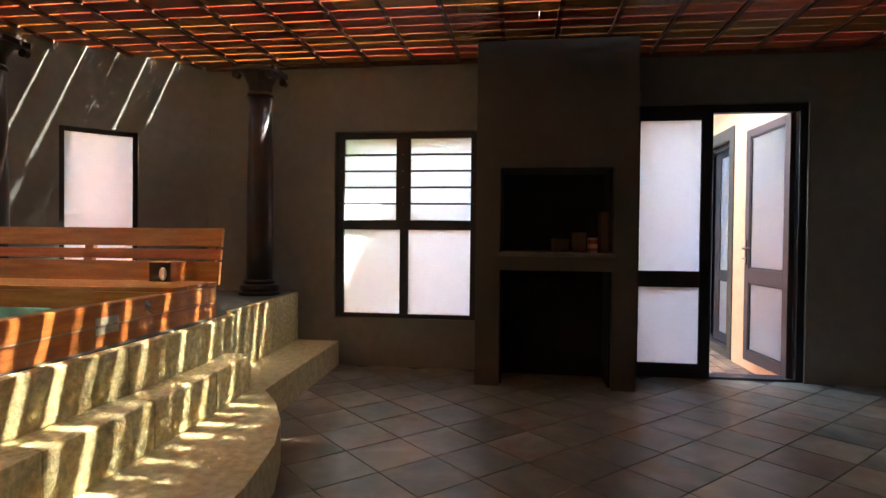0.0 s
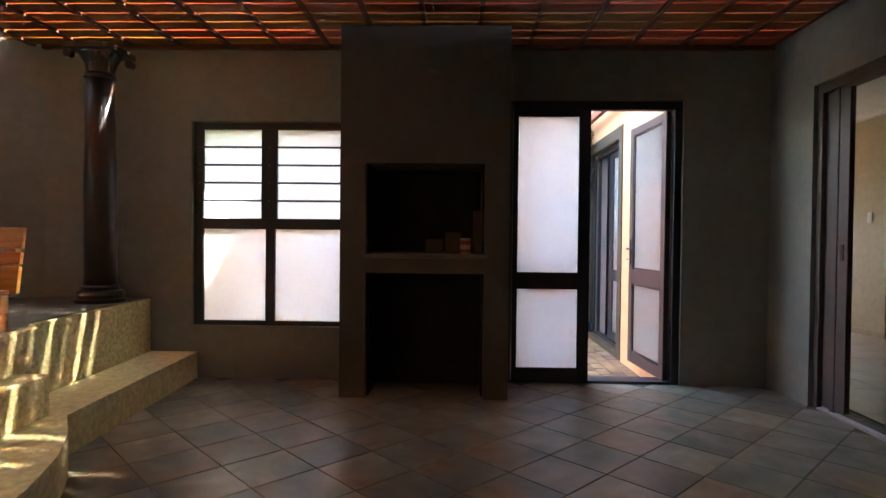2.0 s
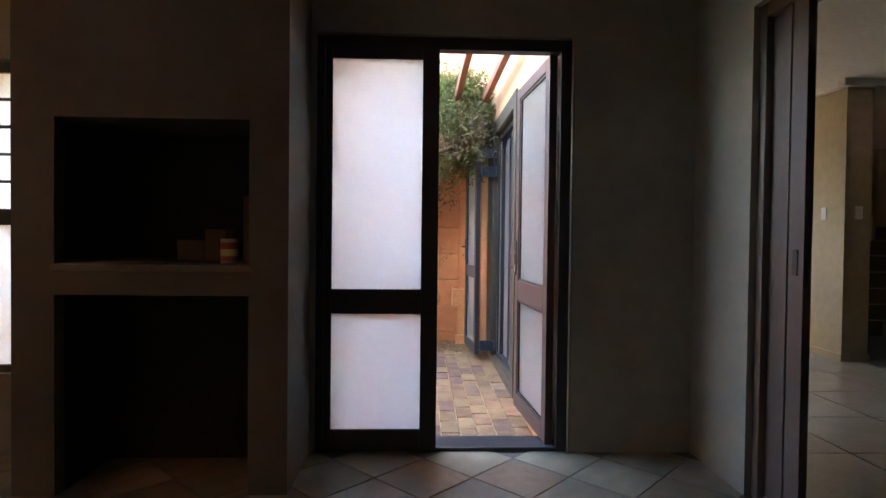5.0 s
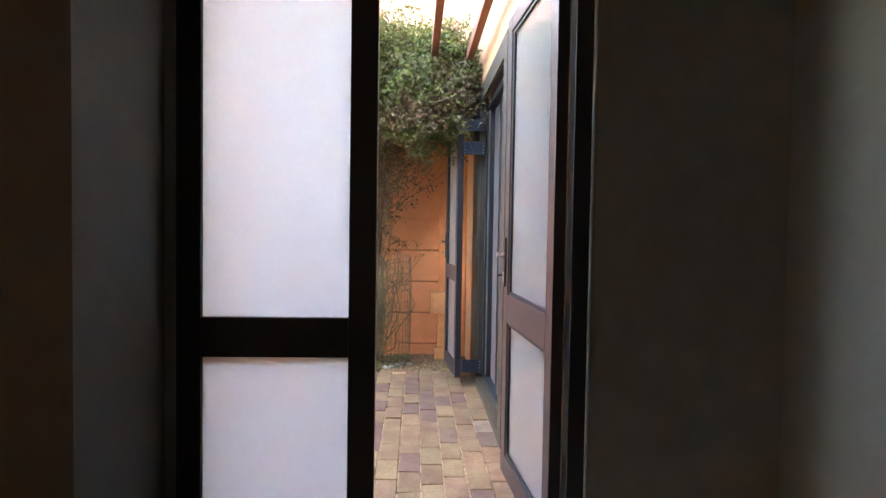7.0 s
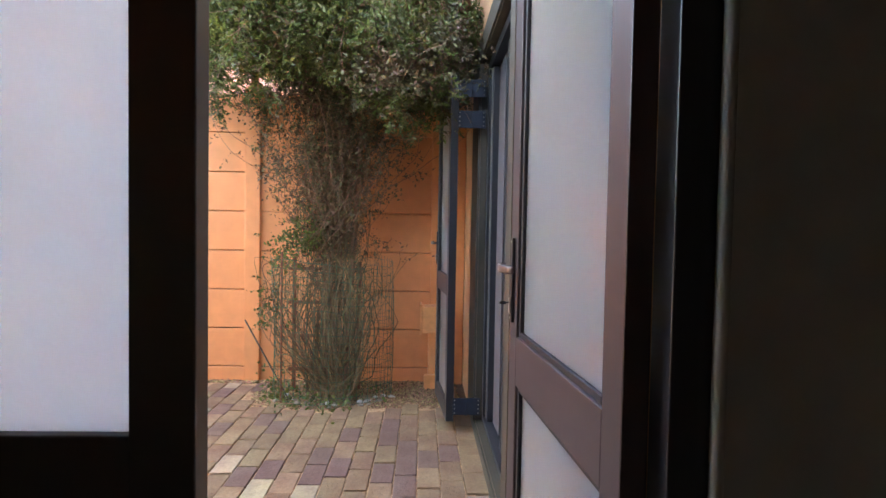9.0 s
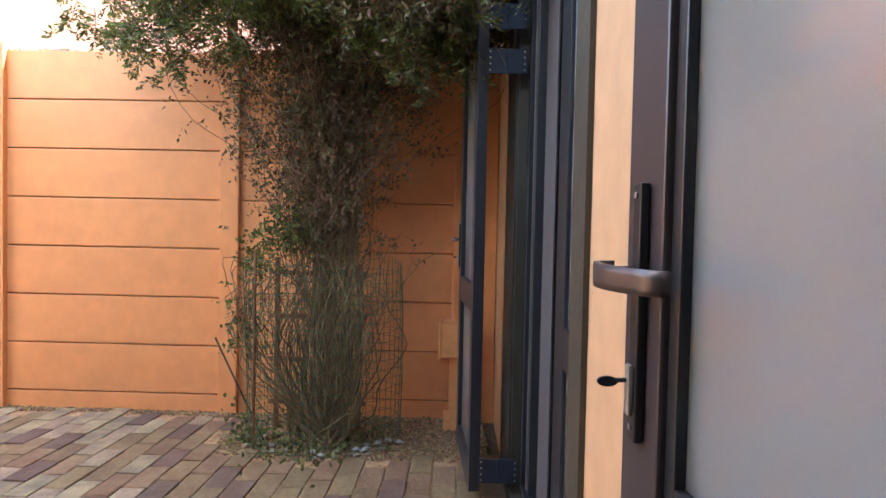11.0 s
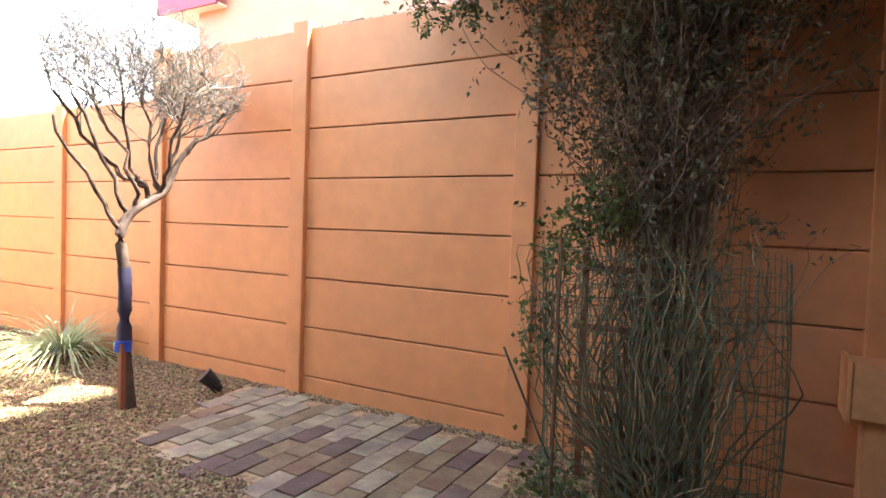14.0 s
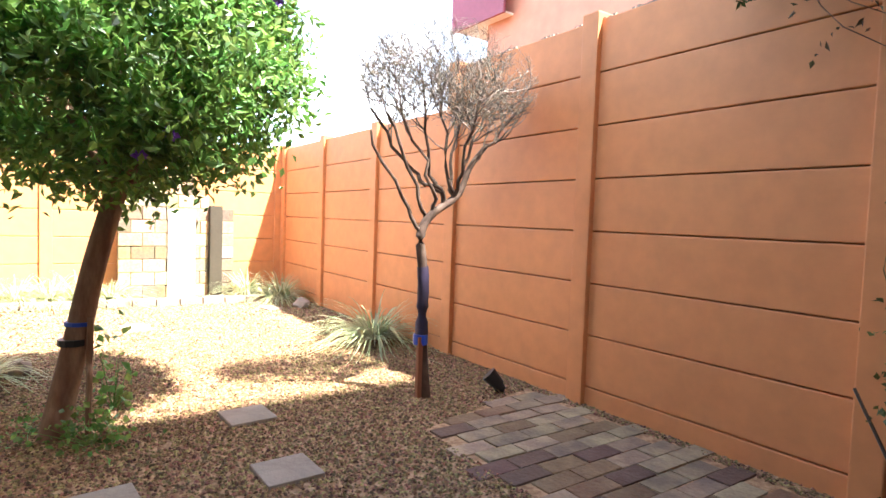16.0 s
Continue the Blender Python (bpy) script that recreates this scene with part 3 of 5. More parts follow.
bx(h, 0, 0.004, -0.675, -0.645, 0.115, 0.165, bevel=0.001)
cyl(h, (0.004, -0.66, 0.143), (0.022, -0.675, 0.133), 0.011, seg=12)
cyl(h, (0.016, -0.675, 0.128), (0.018, -0.64, 0.105), 0.006, seg=10)
part("latch", h, M["steel"], tub, "steel toggle latch")

# ---- columns ----
def column(at):
    c = thing("column", "dark bronze painted classical column standing on the podium", "column", at, group="columns round the tub")
    b = bmesh.new()
    lathe(b, [(0.165, 0), (0.165, 0.03), (0.15, 0.035), (0.158, 0.06), (0.15, 0.085), (0.12, 0.095), (0.128, 0.115), (0.11, 0.13)])
    part("base", b, M["column"], c, smooth=False)
    b = bmesh.new()
    lathe(b, [(0.105, 0.13), (0.108, 0.5), (0.104, 1.0), (0.09, 1.58)])
    part("shaft", b, M["column"], c, smooth=True)
    b = bmesh.new()
    lathe(b, [(0.092, 1.58), (0.105, 1.59), (0.105, 1.605), (0.09, 1.62), (0.1, 1.68), (0.135, 1.75), (0.15, 1.765)])
    bx(b, -0.16, 0.16, -0.16, 0.16, 1.765, 1.80)
    for s in (-1, 1):
        for q in (-1, 1):
            cyl(b, (s * 0.135, q * 0.115, 1.728), (s * 0.135, q * 0.155, 1.728), 0.03, seg=16)
            cyl(b, (s * 0.135, q * 0.155, 1.728), (s * 0.135, q * 0.163, 1.728), 0.014, seg=12)
    part("capital", b, M["column"], c)
    return c
col = column((-1.655, 5.24, 0.60))
copy_thing(col, pose(-3.16, 4.33, 0.60))

# ---- windows and door ----
def pane(parent, x0, x1, z0, z1, y=0.0, m=None, t=0.006, material=None):
    b = bmesh.new()
    bx(b, x0, x1, y - t / 2, y + t / 2, z0, z1, m)
    o = part("pane", b, material or M["frost"], parent)
    return o
def bars(name, parent, dims, y0=-0.02, y1=0.03, material=None, bevel=0.003):
    b = bmesh.new()
    for x0, x1, z0, z1 in dims:
        bx(b, x0, x1, y0, y1, z0, z1, bevel=bevel)
    return part(name, b, material or M["alu"], parent)
w1 = tagged(new("window_1"), "black aluminium window with frosted panes and four bars over each upper pane", "window", kind="structure")
w1.matrix_world = pose(-1.115, WY + 0.06, 0.40)
W, H = 1.175, 1.55
bars("window_frame", w1, [(-0.019, 0.05, 0, H + 0.004), (W - 0.05, W, 0, H), (0.05, W - 0.05, 0, 0.035), (0.05, W - 0.05, H - 0.05, H), (0.05, W - 0.05, 0.74, 0.82), (0.535, 0.605, 0.035, 0.74), (0.50, 0.62, 0.82, H - 0.05)])
for x0, x1 in ((0.05, 0.535), (0.605, W - 0.05)):
    pane(w1, x0, x1, 0.035, 0.74, 0.01)
for x0, x1 in ((0.05, 0.50), (0.62, W - 0.05)):
    pane(w1, x0, x1, 0.82, H - 0.05, 0.01)
    for k in range(4):
        b = bmesh.new()
        z = 0.82 + (k + 1) * 0.68 / 5
        bx(b, x0, x1, -0.03, -0.016, z - 0.007, z + 0.007)
        part("burglar_bar", b, M["alu"], w1)
for x in (0.025, 0.56, W - 0.025):
    for k in range(4):
        b = bmesh.new()
        z = 0.82 + (k + 1) * 0.68 / 5
        cyl(b, (x, -0.0235, z), (x, -0.020, z), 0.004, seg=8)
        part("rivet", b, M["steel"], w1)
w2 = tagged(new("window_2"), "black aluminium window with one bright frosted pane", "window", kind="structure")
w2.matrix_world = dm @ pose(0.54, 0, 0.70)
bars("window_frame", w2, [(0, 0.035, 0, 1.2), (0.5, 0.535, 0, 1.2), (0.035, 0.50, 0, 0.035), (0.035, 0.50, 1.165, 1.2)], -0.09, -0.04)
pane(w2, 0.035, 0.50, 0.035, 1.165, -0.06)
d1 = tagged(new("door_1"), "double dark aluminium door with frosted panes, one leaf fixed and one standing open", "door", kind="structure")
d1.matrix_world = pose(1.26, WY, 0)
bars("door_frame", d1, [(0, 0.04, 0, 2.12), (1.243, 1.30, 0, 2.12), (0.04, 1.243, 2.06, 2.12), (0.04, 1.243, 0, 0.02)], 0.022, 0.09)
bars("door_leaf", d1, [(0.043, 0.08, 0.02, 2.058), (0.535, 0.62, 0.02, 2.058), (0.08, 0.535, 0.02, 0.115), (0.08, 0.535, 0.71, 0.835), (0.08, 0.535, 2.005, 2.058)], 0.01, 0.055)
pane(d1, 0.08, 0.535, 0.115, 0.71, 0.03)
pane(d1, 0.08, 0.535, 0.835, 2.005, 0.03)
leaf = bars("door_leaf", d1, [(-0.737, -0.659, 0.02, 2.058), (-0.075, 0.0, 0.02, 2.058), (-0.659, -0.075, 0.02, 0.115), (-0.659, -0.075, 0.71, 0.835), (-0.659, -0.075, 1.99, 2.058)], -0.02, 0.02, M["alub"])
leaf.matrix_basis = pose(1.212, 0.06, 0, 0, 0, -86.4)
pane(leaf, -0.659, -0.075, 0.115, 0.71)
pane(leaf, -0.659, -0.075, 0.835, 1.99)
for z0, z1 in ((0.115, 0.71), (0.835, 1.99)):
    b = bmesh.new()
    for yy in (-0.0135, 0.0035):
        bx(b, -0.6585, -0.641, yy, yy + 0.010, z0, z1, bevel=0.002)
        bx(b, -0.093, -0.0755, yy, yy + 0.010, z0, z1, bevel=0.002)
        bx(b, -0.641, -0.093, yy, yy + 0.010, z0, z0 + 0.014, bevel=0.002)
        bx(b, -0.641, -0.093, yy, yy + 0.010, z1 - 0.014, z1, bevel=0.002)
    part("glazing_bead", b, M["black"], leaf, "black glazing bead")
# rounded plaster edges of the openings
bm = bmesh.new()
for x, z0, z1 in ((2.563, 0.0, 2.125), (-1.138, 0.40, 1.955)):
    cyl(bm, (x, WY + 0.006, z0), (x, WY + 0.006, z1), 0.009, seg=12, caps=False)
part("trim_opening_edges", bm, M["plaster"], None, "rounded plaster edges beside the openings", smooth=True, kind="structure")

solid("threshold", M["alu"], 1.30, 2.52, WY + 0.072, WY + 0.235, -0.0055, 0.006, label="dark metal threshold of the glazed door")

# ---- garden wall ----
GY = 9.31
POSTS = [-5.98, -4.66, -3.36, -2.06, -0.70, 0.78, 2.23, 2.375]
gw = tagged(new("garden_wall"), "terracotta painted precast concrete panel wall with posts", "wall", kind="structure")
def panel_wall(parent, posts, m, h, extra=lambda k: 0):
    for k, x in enumerate(posts):
        b = bmesh.new()
        top = h + 0.04 + max(extra(k), extra(k - 1)) * 0.305
        bx(b, x - 0.0, x + 0.12, -0.035, 0.09, G - 0.05, top, m, bevel=0.008)
        part("post", b, M["orange"], parent)
    for k, (a, c) in enumerate(zip(posts, posts[1:])):
        for j in range(-1, 6 + extra(k)):
            z0 = 0.305 * j
            b = bmesh.new()
            bx(b, a + 0.10, c + 0.02, 0.0, 0.05, max(z0, G - 0.05) + 0.004, z0 + 0.3025, m, bevel=0.007)
            part("panel", b, M["orange"], parent)
        b = bmesh.new()
        bx(b, a + 0.06, c + 0.06, 0.052, 0.062, G - 0.05, 0.305 * (6 + extra(k)) - 0.01, m)
        part("backing", b, M["orange"], parent)
panel_wall(gw, POSTS, pose(0, GY, 0), 1.83, lambda k: 1 if 3 <= k <= 6 else 0)
gw2 = tagged(new("garden_wall_far"), "terracotta painted precast concrete panel wall in full sun", "wall", kind="structure")
panel_wall(gw2, [4.0 + 1.3 * k for k in range(5)], pose(-6.02, 0, 0, 0, 0, -90) @ Matrix.Diagonal((-1, -1, 1, 1)) @ pose(0, 0, 0), 1.83)
nb = tagged(new("neighbour_house"), "salmon painted neighbouring house wall behind the garden wall", "house")
bm = bmesh.new()
bx(bm, -3.27, 3.2, 10.6, 12.6, G - 0.05, 4.2)
part("wall", bm, M["salmon"], nb)
bm = bmesh.new()
bx(bm, -3.70, -2.86, 10.47, 10.598, 3.06, 3.08)
bx(bm, -3.70, -3.272, 10.598, 12.6, 3.06, 3.08)
part("soffit", bm, M["white"], nb, "white eaves soffit")
bm = bmesh.new()
bx(bm, -3.73, -2.83, 10.44, 10.468, 3.05, 3.58)
part("fascia", bm, M["magenta"], nb, "dull magenta painted fascia")
bm = bmesh.new()
bx(bm, -3.73, -2.83, 10.44, 10.598, 3.582, 3.62)
bx(bm, -3.73, -3.272, 10.598, 12.6, 3.582, 3.62)
part("roof", bm, M["slab"], nb, "eaves roof edge")

# ---- cladding blocks on the risers ----
def riser(poly, z0, z1, parent, step=0.58, d=0.014):
    for (xa, ya), (xb, yb) in zip(poly, poly[1:]):
        v = Vector((xb - xa, yb - ya, 0))
        n = max(1, round(v.length / step))
        rz = math.degrees(math.atan2(v.y, v.x))
        d = -abs(d)
        for k in range(n):
            b = bmesh.new()
            a = v.length * k / n
            bx(b, a + 0.0025, a + v.length / n - 0.0025, d, 0.03, z0 + 0.003, z1 + 0.004, bevel=0.010)
            o = part("cladding_block", b, M["cladding"], parent)
            o.matrix_basis = pose(xa, ya, 0, 0, 0, rz)


steps = tagged(new("step_cladding"), "sandy rough-textured cladding blocks with worn nosings", kind="structure")
riser(R3[::-1], 0.40, 0.60, steps)
riser(R2[::-1], 0.20, 0.40, steps)
riser([(-1.36, 4.22), (-1.447, WY - 0.01)][::1], 0.20, 0.60, steps, 1.4, 0.006)

# ---- things in the fireplace ----
def tin(at, r, h, material, label):
    t = thing("tin", label, "tin", at)
    b = bmesh.new()
    lathe(b, [(r, 0), (r * 1.03, 0.003), (r, 0.006), (r, h - 0.006), (r * 1.03, h - 0.003), (r * 0.9, h)])
    part("can", b, M["steel"], t)
    b = bmesh.new()
    lathe(b, [(r + 0.001, 0.012), (r + 0.001, h * 0.85)])
    part("wrapper", b, material, t, "red and white paper label")
    b = bmesh.new()
    lathe(b, [(r + 0.0015, h * 0.3), (r + 0.0015, h * 0.58)])
    part("band", b, M["cream"], t, "white band")


def carton(at, w, d, h, rz, label):
    t = thing("carton", label, "box", at, rz)
    b = bmesh.new()
    bx(b, -w / 2, w / 2, -d / 2, d / 2, 0, h, bevel=0.003)
    part("body", b, M["card"], t)
    b = bmesh.new()
    bx(b, -w / 2 - 0.001, w / 2 + 0.001, -d / 2 - 0.001, d / 2 + 0.001, h - 0.03, h + 0.001)
    part("flap", b, M["card"], t)


tin((0.945, 5.20, 0.976), 0.037, 0.11, M["red"], "small tin with a red and white label on the mantel")
carton((1.03, 5.25, 0.976), 0.06, 0.10, 0.30, 5, "tall brown carton standing in the fireplace")
carton((0.86, 5.32, 0.976), 0.10, 0.08, 0.15, -10, "small brown carton standing in the fireplace")
carton((0.72, 5.36, 0.976), 0.12, 0.08, 0.10, 12, "low brown carton standing in the fireplace")

# ---- sliding door in the east wall and the room behind ----
sd = tagged(new("door_2"), "wide bronze aluminium sliding door with clear glass", "door", kind="structure")
sd.matrix_world = pose(3.20, 5.03, 0, 0, 0, -90)
bars("door_frame", sd, [(0.0, 0.045, 0, 2.10), (4.485, 4.53, 0, 2.10), (0.045, 4.485, 2.04, 2.10)], 0.03, 0.13, M["bronze"])
bars("pocket_strip", sd, [(0.046, 0.155, 0.022, 2.039)], 0.06, 0.12, M["bronze"])
bars("guide_strip", sd, [(0.156, 0.198, 0.022, 2.039)], 0.035, 0.12, M["bronze"])
b = bmesh.new()
bx(b, 0.045, 4.485, 0.03, 0.13, 0.0, 0.012)
bx(b, 0.05, 4.48, 0.055, 0.062, 0.0125, 0.022)
bx(b, 0.05, 4.48, 0.095, 0.102, 0.0125, 0.022)
part("track", b, M["palealu"], sd, "steel double track")
lf = bars("door_leaf", sd, [(0.20, 0.29, 0.03, 2.04), (2.2, 2.28, 0.03, 2.04), (0.29, 2.2, 2.02, 2.04), (0.29, 2.2, 0.03, 0.042)], 0.04, 0.075, M["bronze"])
b = bmesh.new()
bx(b, 0.29, 2.2, 0.055, 0.060, 0.042, 2.02)
part("pane", b, M["glass"], lf)
b = bmesh.new()
bx(b, 0.235, 0.262, 0.033, 0.039, 0.97, 1.07, bevel=0.002)
part("lock", b, M["black"], lf, "black flush lock")

solid("floor_lounge", M["grout"], 3.45, 12.0, -2.4, 11.9, -0.12, -0.006)
solid("ceiling_lounge", M["white"], 3.45, 12.0, -2.4, 11.9, 2.60, 2.68, label="plain white ceiling")
walled("wall_lounge_east", M["cream"], 14.5, 0, 2.6, 0.2, [], pose(9.8, -2.5, 0, 0, 0, 90) @ Matrix.Diagonal((1, -1, 1, 1)))
walled("wall_lounge_north", M["cream"], 6.5, 0, 2.6, 0.2, [(0.6, 1.6, 0.9, 2.0)], pose(3.45, 11.5, 0))
lw = new("lounge_window_light", bpy.data.lights.new("lounge_window_light", "AREA"))
lw.data.shape, lw.data.size, lw.data.size_y, lw.data.energy = "RECTANGLE", 0.95, 1.05, 0.32
lw.matrix_world = pose(4.55, 11.56, 1.45, -90, 0, 0)
lw.data.color = (1.0, 0.95, 0.85)
walled("wall_lounge_west", M["cream"], 5.4, 0, 2.6, 0.2, [], pose(3.46, 6.02, 0, 0, 0, 90) @ Matrix.Diagonal((1, 1, 1, 1)))
walled("wall_lounge_south", M["cream"], 6.5, 0, 2.6, 0.2, [], pose(3.45, -2.4, 0) @ Matrix.Diagonal((1, -1, 1, 1)))
solid("wall_pier", M["cream"], 5.70, 5.95, 7.76, 11.4, 0, 2.6, label="cream painted pier")
for d in ((5.62, 6.03, 7.69, 7.757), (5.62, 5.697, 7.757, 11.4)):
    solid("cornice", M["white"], *d, 2.53, 2.6, label="white moulded cornice", bevel=0.01)
for d in ((5.685, 5.965, 7.745, 7.757), (5.685, 5.697, 7.757, 11.4)):
    solid("baseboard", M["cream"], *d, 0, 0.07)
for x, y, rz in ((5.83, 7.757, 0), (5.697, 8.02, -90)):
    s = thing("light_switch", "white single light switch on the cream pier", "switch", (x, y, 1.38), rz, "light switches")
    plank("plate", (-0.035, 0.035, -0.008, 0, -0.06, 0.06), s, M["white"], bevel=0.002)
    plank("rocker", (-0.008, 0.008, -0.013, -0.008, -0.018, 0.018), s, M["white"], bevel=0.001)
stair = thing("staircase", "dark staircase seen at the back of the lounge", "staircase", (6.3, 9.2, 0))
for k in range(12):
    plank("tread", (0.0, 1.0, 0.26 * k * 0.0 - 0.001 * k, 0.9, 0.19 * k, 0.19 * k + 0.18), stair, M["column"], m=pose(0.27 * k, 0, 0))

# ---- apricot house door ----
tr = tagged(new("trim"), "dark grey painted band round the house door recess", kind="structure")
y0, y1, z0, z1 = HOL
for d in ((HX - 0.012, HX - 0.0005, y0 - 0.12, y0, G, z1 + 0.12), (HX - 0.012, HX - 0.0005, y1, y1 + 0.40, G, z1 + 0.12), (HX - 0.012, HX - 0.0005, y0, y1, z1, z1 + 0.12), (HX - 0.012, HX - 0.0005, y0, y1, G, z0)):
    b = bmesh.new()
    bx(b, *d)
    part("band", b, M["trimg"], tr)
for d in ((HX, HX + 0.12, y0 - 0.0, y0 + 0.008, z0, z1), (HX, HX + 0.12, y1 - 0.008, y1, z0, z1), (HX, HX + 0.12, y0 + 0.008, y1 - 0.008, z1 - 0.008, z1), (HX, HX + 0.20, y0 + 0.008, y1 - 0.008, z0, z0 + 0.006)):
    b = bmesh.new()
    bx(b, *d)
    part("reveal", b, M["trimg"], tr)
d3 = tagged(new("door_3"), "dark aluminium double door with frosted panes in a deep recess", "door", kind="structure")
d3.matrix_world = pose(HX + 0.10, y0 + 0.01, z0 + 0.008, 0, 0, 90) @ Matrix.Diagonal((1, -1, 1, 1))
W3, H3 = y1 - y0 - 0.02, z1 - z0 - 0.018
bars("door_frame", d3, [(0, 0.05, 0, H3), (W3 - 0.05, W3, 0, H3), (0.05, W3 - 0.05, H3 - 0.05, H3), (0.05, W3 - 0.05, 0, 0.03)], -0.06, 0.01)
for x0 in (0.053,):
    w = 0.575
    lf = bars("door_leaf", d3, [(x0, x0 + 0.075, 0.033, H3 - 0.053), (x0 + w - 0.15, x0 + w, 0.033, H3 - 0.053), (x0 + 0.075, x0 + w - 0.15, 0.033, 0.13), (x0 + 0.075, x0 + w - 0.15, 0.68, 0.80), (x0 + 0.075, x0 + w - 0.15, H3 - 0.12, H3 - 0.053)], -0.03, 0.0)
    pane(lf, x0 + 0.075, x0 + w - 0.15, 0.13, 0.68, -0.015)
    pane(lf, x0 + 0.075, x0 + w - 0.15, 0.80, H3 - 0.12, -0.015)

bars("door_leaf", d3, [(1.045, 1.145, 0.033, H3 - 0.053)], -0.045, 0.0)
b = bmesh.new()
bx(b, 1.100, 1.106, -0.049, -0.0455, 0.033, H3 - 0.053)
part("seal", b, M["steel"], d3, "thin pale seal strip")
b = bmesh.new()
bx(b, 0.80, 1.044, -0.012, -0.006, 0.033, H3 - 0.053)
part("side_panel", b, M["darkmauve"], d3, "mauve-grey side panel")


# added backing box; the unseen room's dimness is put into the wall colour
solid("wall_inner", M["darkmauve"], 2.75, 2.79, 6.2, 9.0, G, 2.6, label="dark mauve-grey backing wall added inside the house door")
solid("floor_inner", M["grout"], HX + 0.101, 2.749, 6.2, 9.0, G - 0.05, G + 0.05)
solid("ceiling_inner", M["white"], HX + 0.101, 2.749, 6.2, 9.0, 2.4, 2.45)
solid("wall_inner_end", M["darkmauve"], HX + 0.101, 2.749, 8.6, 8.64, G + 0.051, 2.399)
solid("wall_inner_end_south", M["darkmauve"], HX + 0.101, 2.749, 6.26, 6.3, G + 0.051, 2.399)


def lever(parent, m, out=-1):
    """Backplate, flat lever, lock cylinder and key; local x along the door, y away from it."""
    b = bmesh.new()
    bx(b, -0.009, 0.009, out * 0.008, 0, -0.118, 0.102, bevel=0.002)
    o = part("handle_plate", b, M["black"], parent, "black back plate")
    o.matrix_basis = m
    b = bmesh.new()
    cyl(b, (0, out * 0.008, 0.025), (0, out * 0.036, 0.025), 0.007, seg=10)
    ring = []
    for i_ in range(19):
        u = i_ / 18
        if u < 0.22:
            x, y = 0.013 - 0.010 * u, 0.024 + 0.014 * u / 0.22
        elif u < 0.8:
            v = (u - 0.22) / 0.58
            x, y = 0.010 - 0.098 * v, 0.038 + 0.008 * math.sin(math.pi * v)
        else:
            v = (u - 0.8) / 0.2 * math.pi / 2
            x, y = -0.088 - 0.016 * math.sin(v), 0.024 + 0.014 * math.cos(v)
        hh_ = 0.0115 - 0.002 * u
        nx, ny = (0.0025, 0.0) if u > 0.9 else (0.0, 0.0028)
        if u > 0.8:
            nx, ny = -0.0028 * math.sin(v), 0.0028 * math.cos(v)
        ring.append([b.verts.new((x + sx_ * nx, out * (y + sx_ * ny), 0.025 + z * hh_)) for sx_, z in ((-1, -0.92), (1, -0.92), (1.15, -0.4), (1.15, 0.4), (1, 0.92), (-1, 0.92))])
    for p, q in zip(ring, ring[1:]):
        for k in range(6):
            b.faces.new((p[k], p[(k + 1) % 6], q[(k + 1) % 6], q[k]))
    b.faces.new(ring[0])
    b.faces.new(ring[-1])
    bmesh.ops.recalc_face_normals(b, faces=b.faces)
    part("lever", b, M["handle"], o, "dull dark steel lever", smooth=True)
    b = bmesh.new()
    bx(b, -0.006, 0.006, out * 0.013, out * 0.008, -0.096, -0.052, bevel=0.003)
    part("cylinder", b, M["steel"], o, "steel lock cylinder")
    b = bmesh.new()
    cyl(b, (0, out * 0.013, -0.066), (0, out * 0.022, -0.066), 0.002, seg=6)
    n0 = len(b.verts)
    cyl(b, (-0.0013, out * 0.029, 0), (0.0013, out * 0.029, 0), 0.009, seg=18)
    for v in list(b.verts)[n0:]:
        v.co.z = v.co.z * 0.5 - 0.067
    part("key", b, M["black"], o, "key left in the lock")
    for z in (-0.106, 0.092):
        b = bmesh.new()
        cyl(b, (0, out * 0.008, z), (0, out * 0.0095, z), 0.003, seg=8)
        part("screw", b, M["steel"], o)
    return o


lever(leaf, pose(-0.693, 0.021, 0.986) @ Matrix.Diagonal((-1, 1, 1, 1)), 1)
lever(leaf, pose(-0.693, -0.021, 0.986) @ Matrix.Diagonal((-1, 1, 1, 1)), -1)

# gate leaf folded open against the wall
gt = thing("folded_door_leaf", "dark aluminium door leaf with frosted panes, folded open outside", "door", (2.365, 8.14, 0), 90 + 5)
W4 = 0.61
b = bmesh.new()
for x0, x1, zz0, zz1 in ((0, 0.075, 0.0, 2.05), (W4 - 0.075, W4, 0.0, 2.05), (0.075, W4 - 0.075, 0.0, 0.10), (0.075, W4 - 0.075, 0.74, 0.86), (0.075, W4 - 0.075, 1.97, 2.05)):
    bx(b, x0, x1, -0.0, 0.045, zz0 - 0.03, zz1 - 0.03, bevel=0.003)
part("frame", b, M["alu"], gt)
pane(gt, 0.075, W4 - 0.075, 0.07, 0.71, 0.022)
pane(gt, 0.075, W4 - 0.075, 0.83, 1.94, 0.022)
lever(gt, pose(W4 - 0.035, 0.046, 0.99), 1)
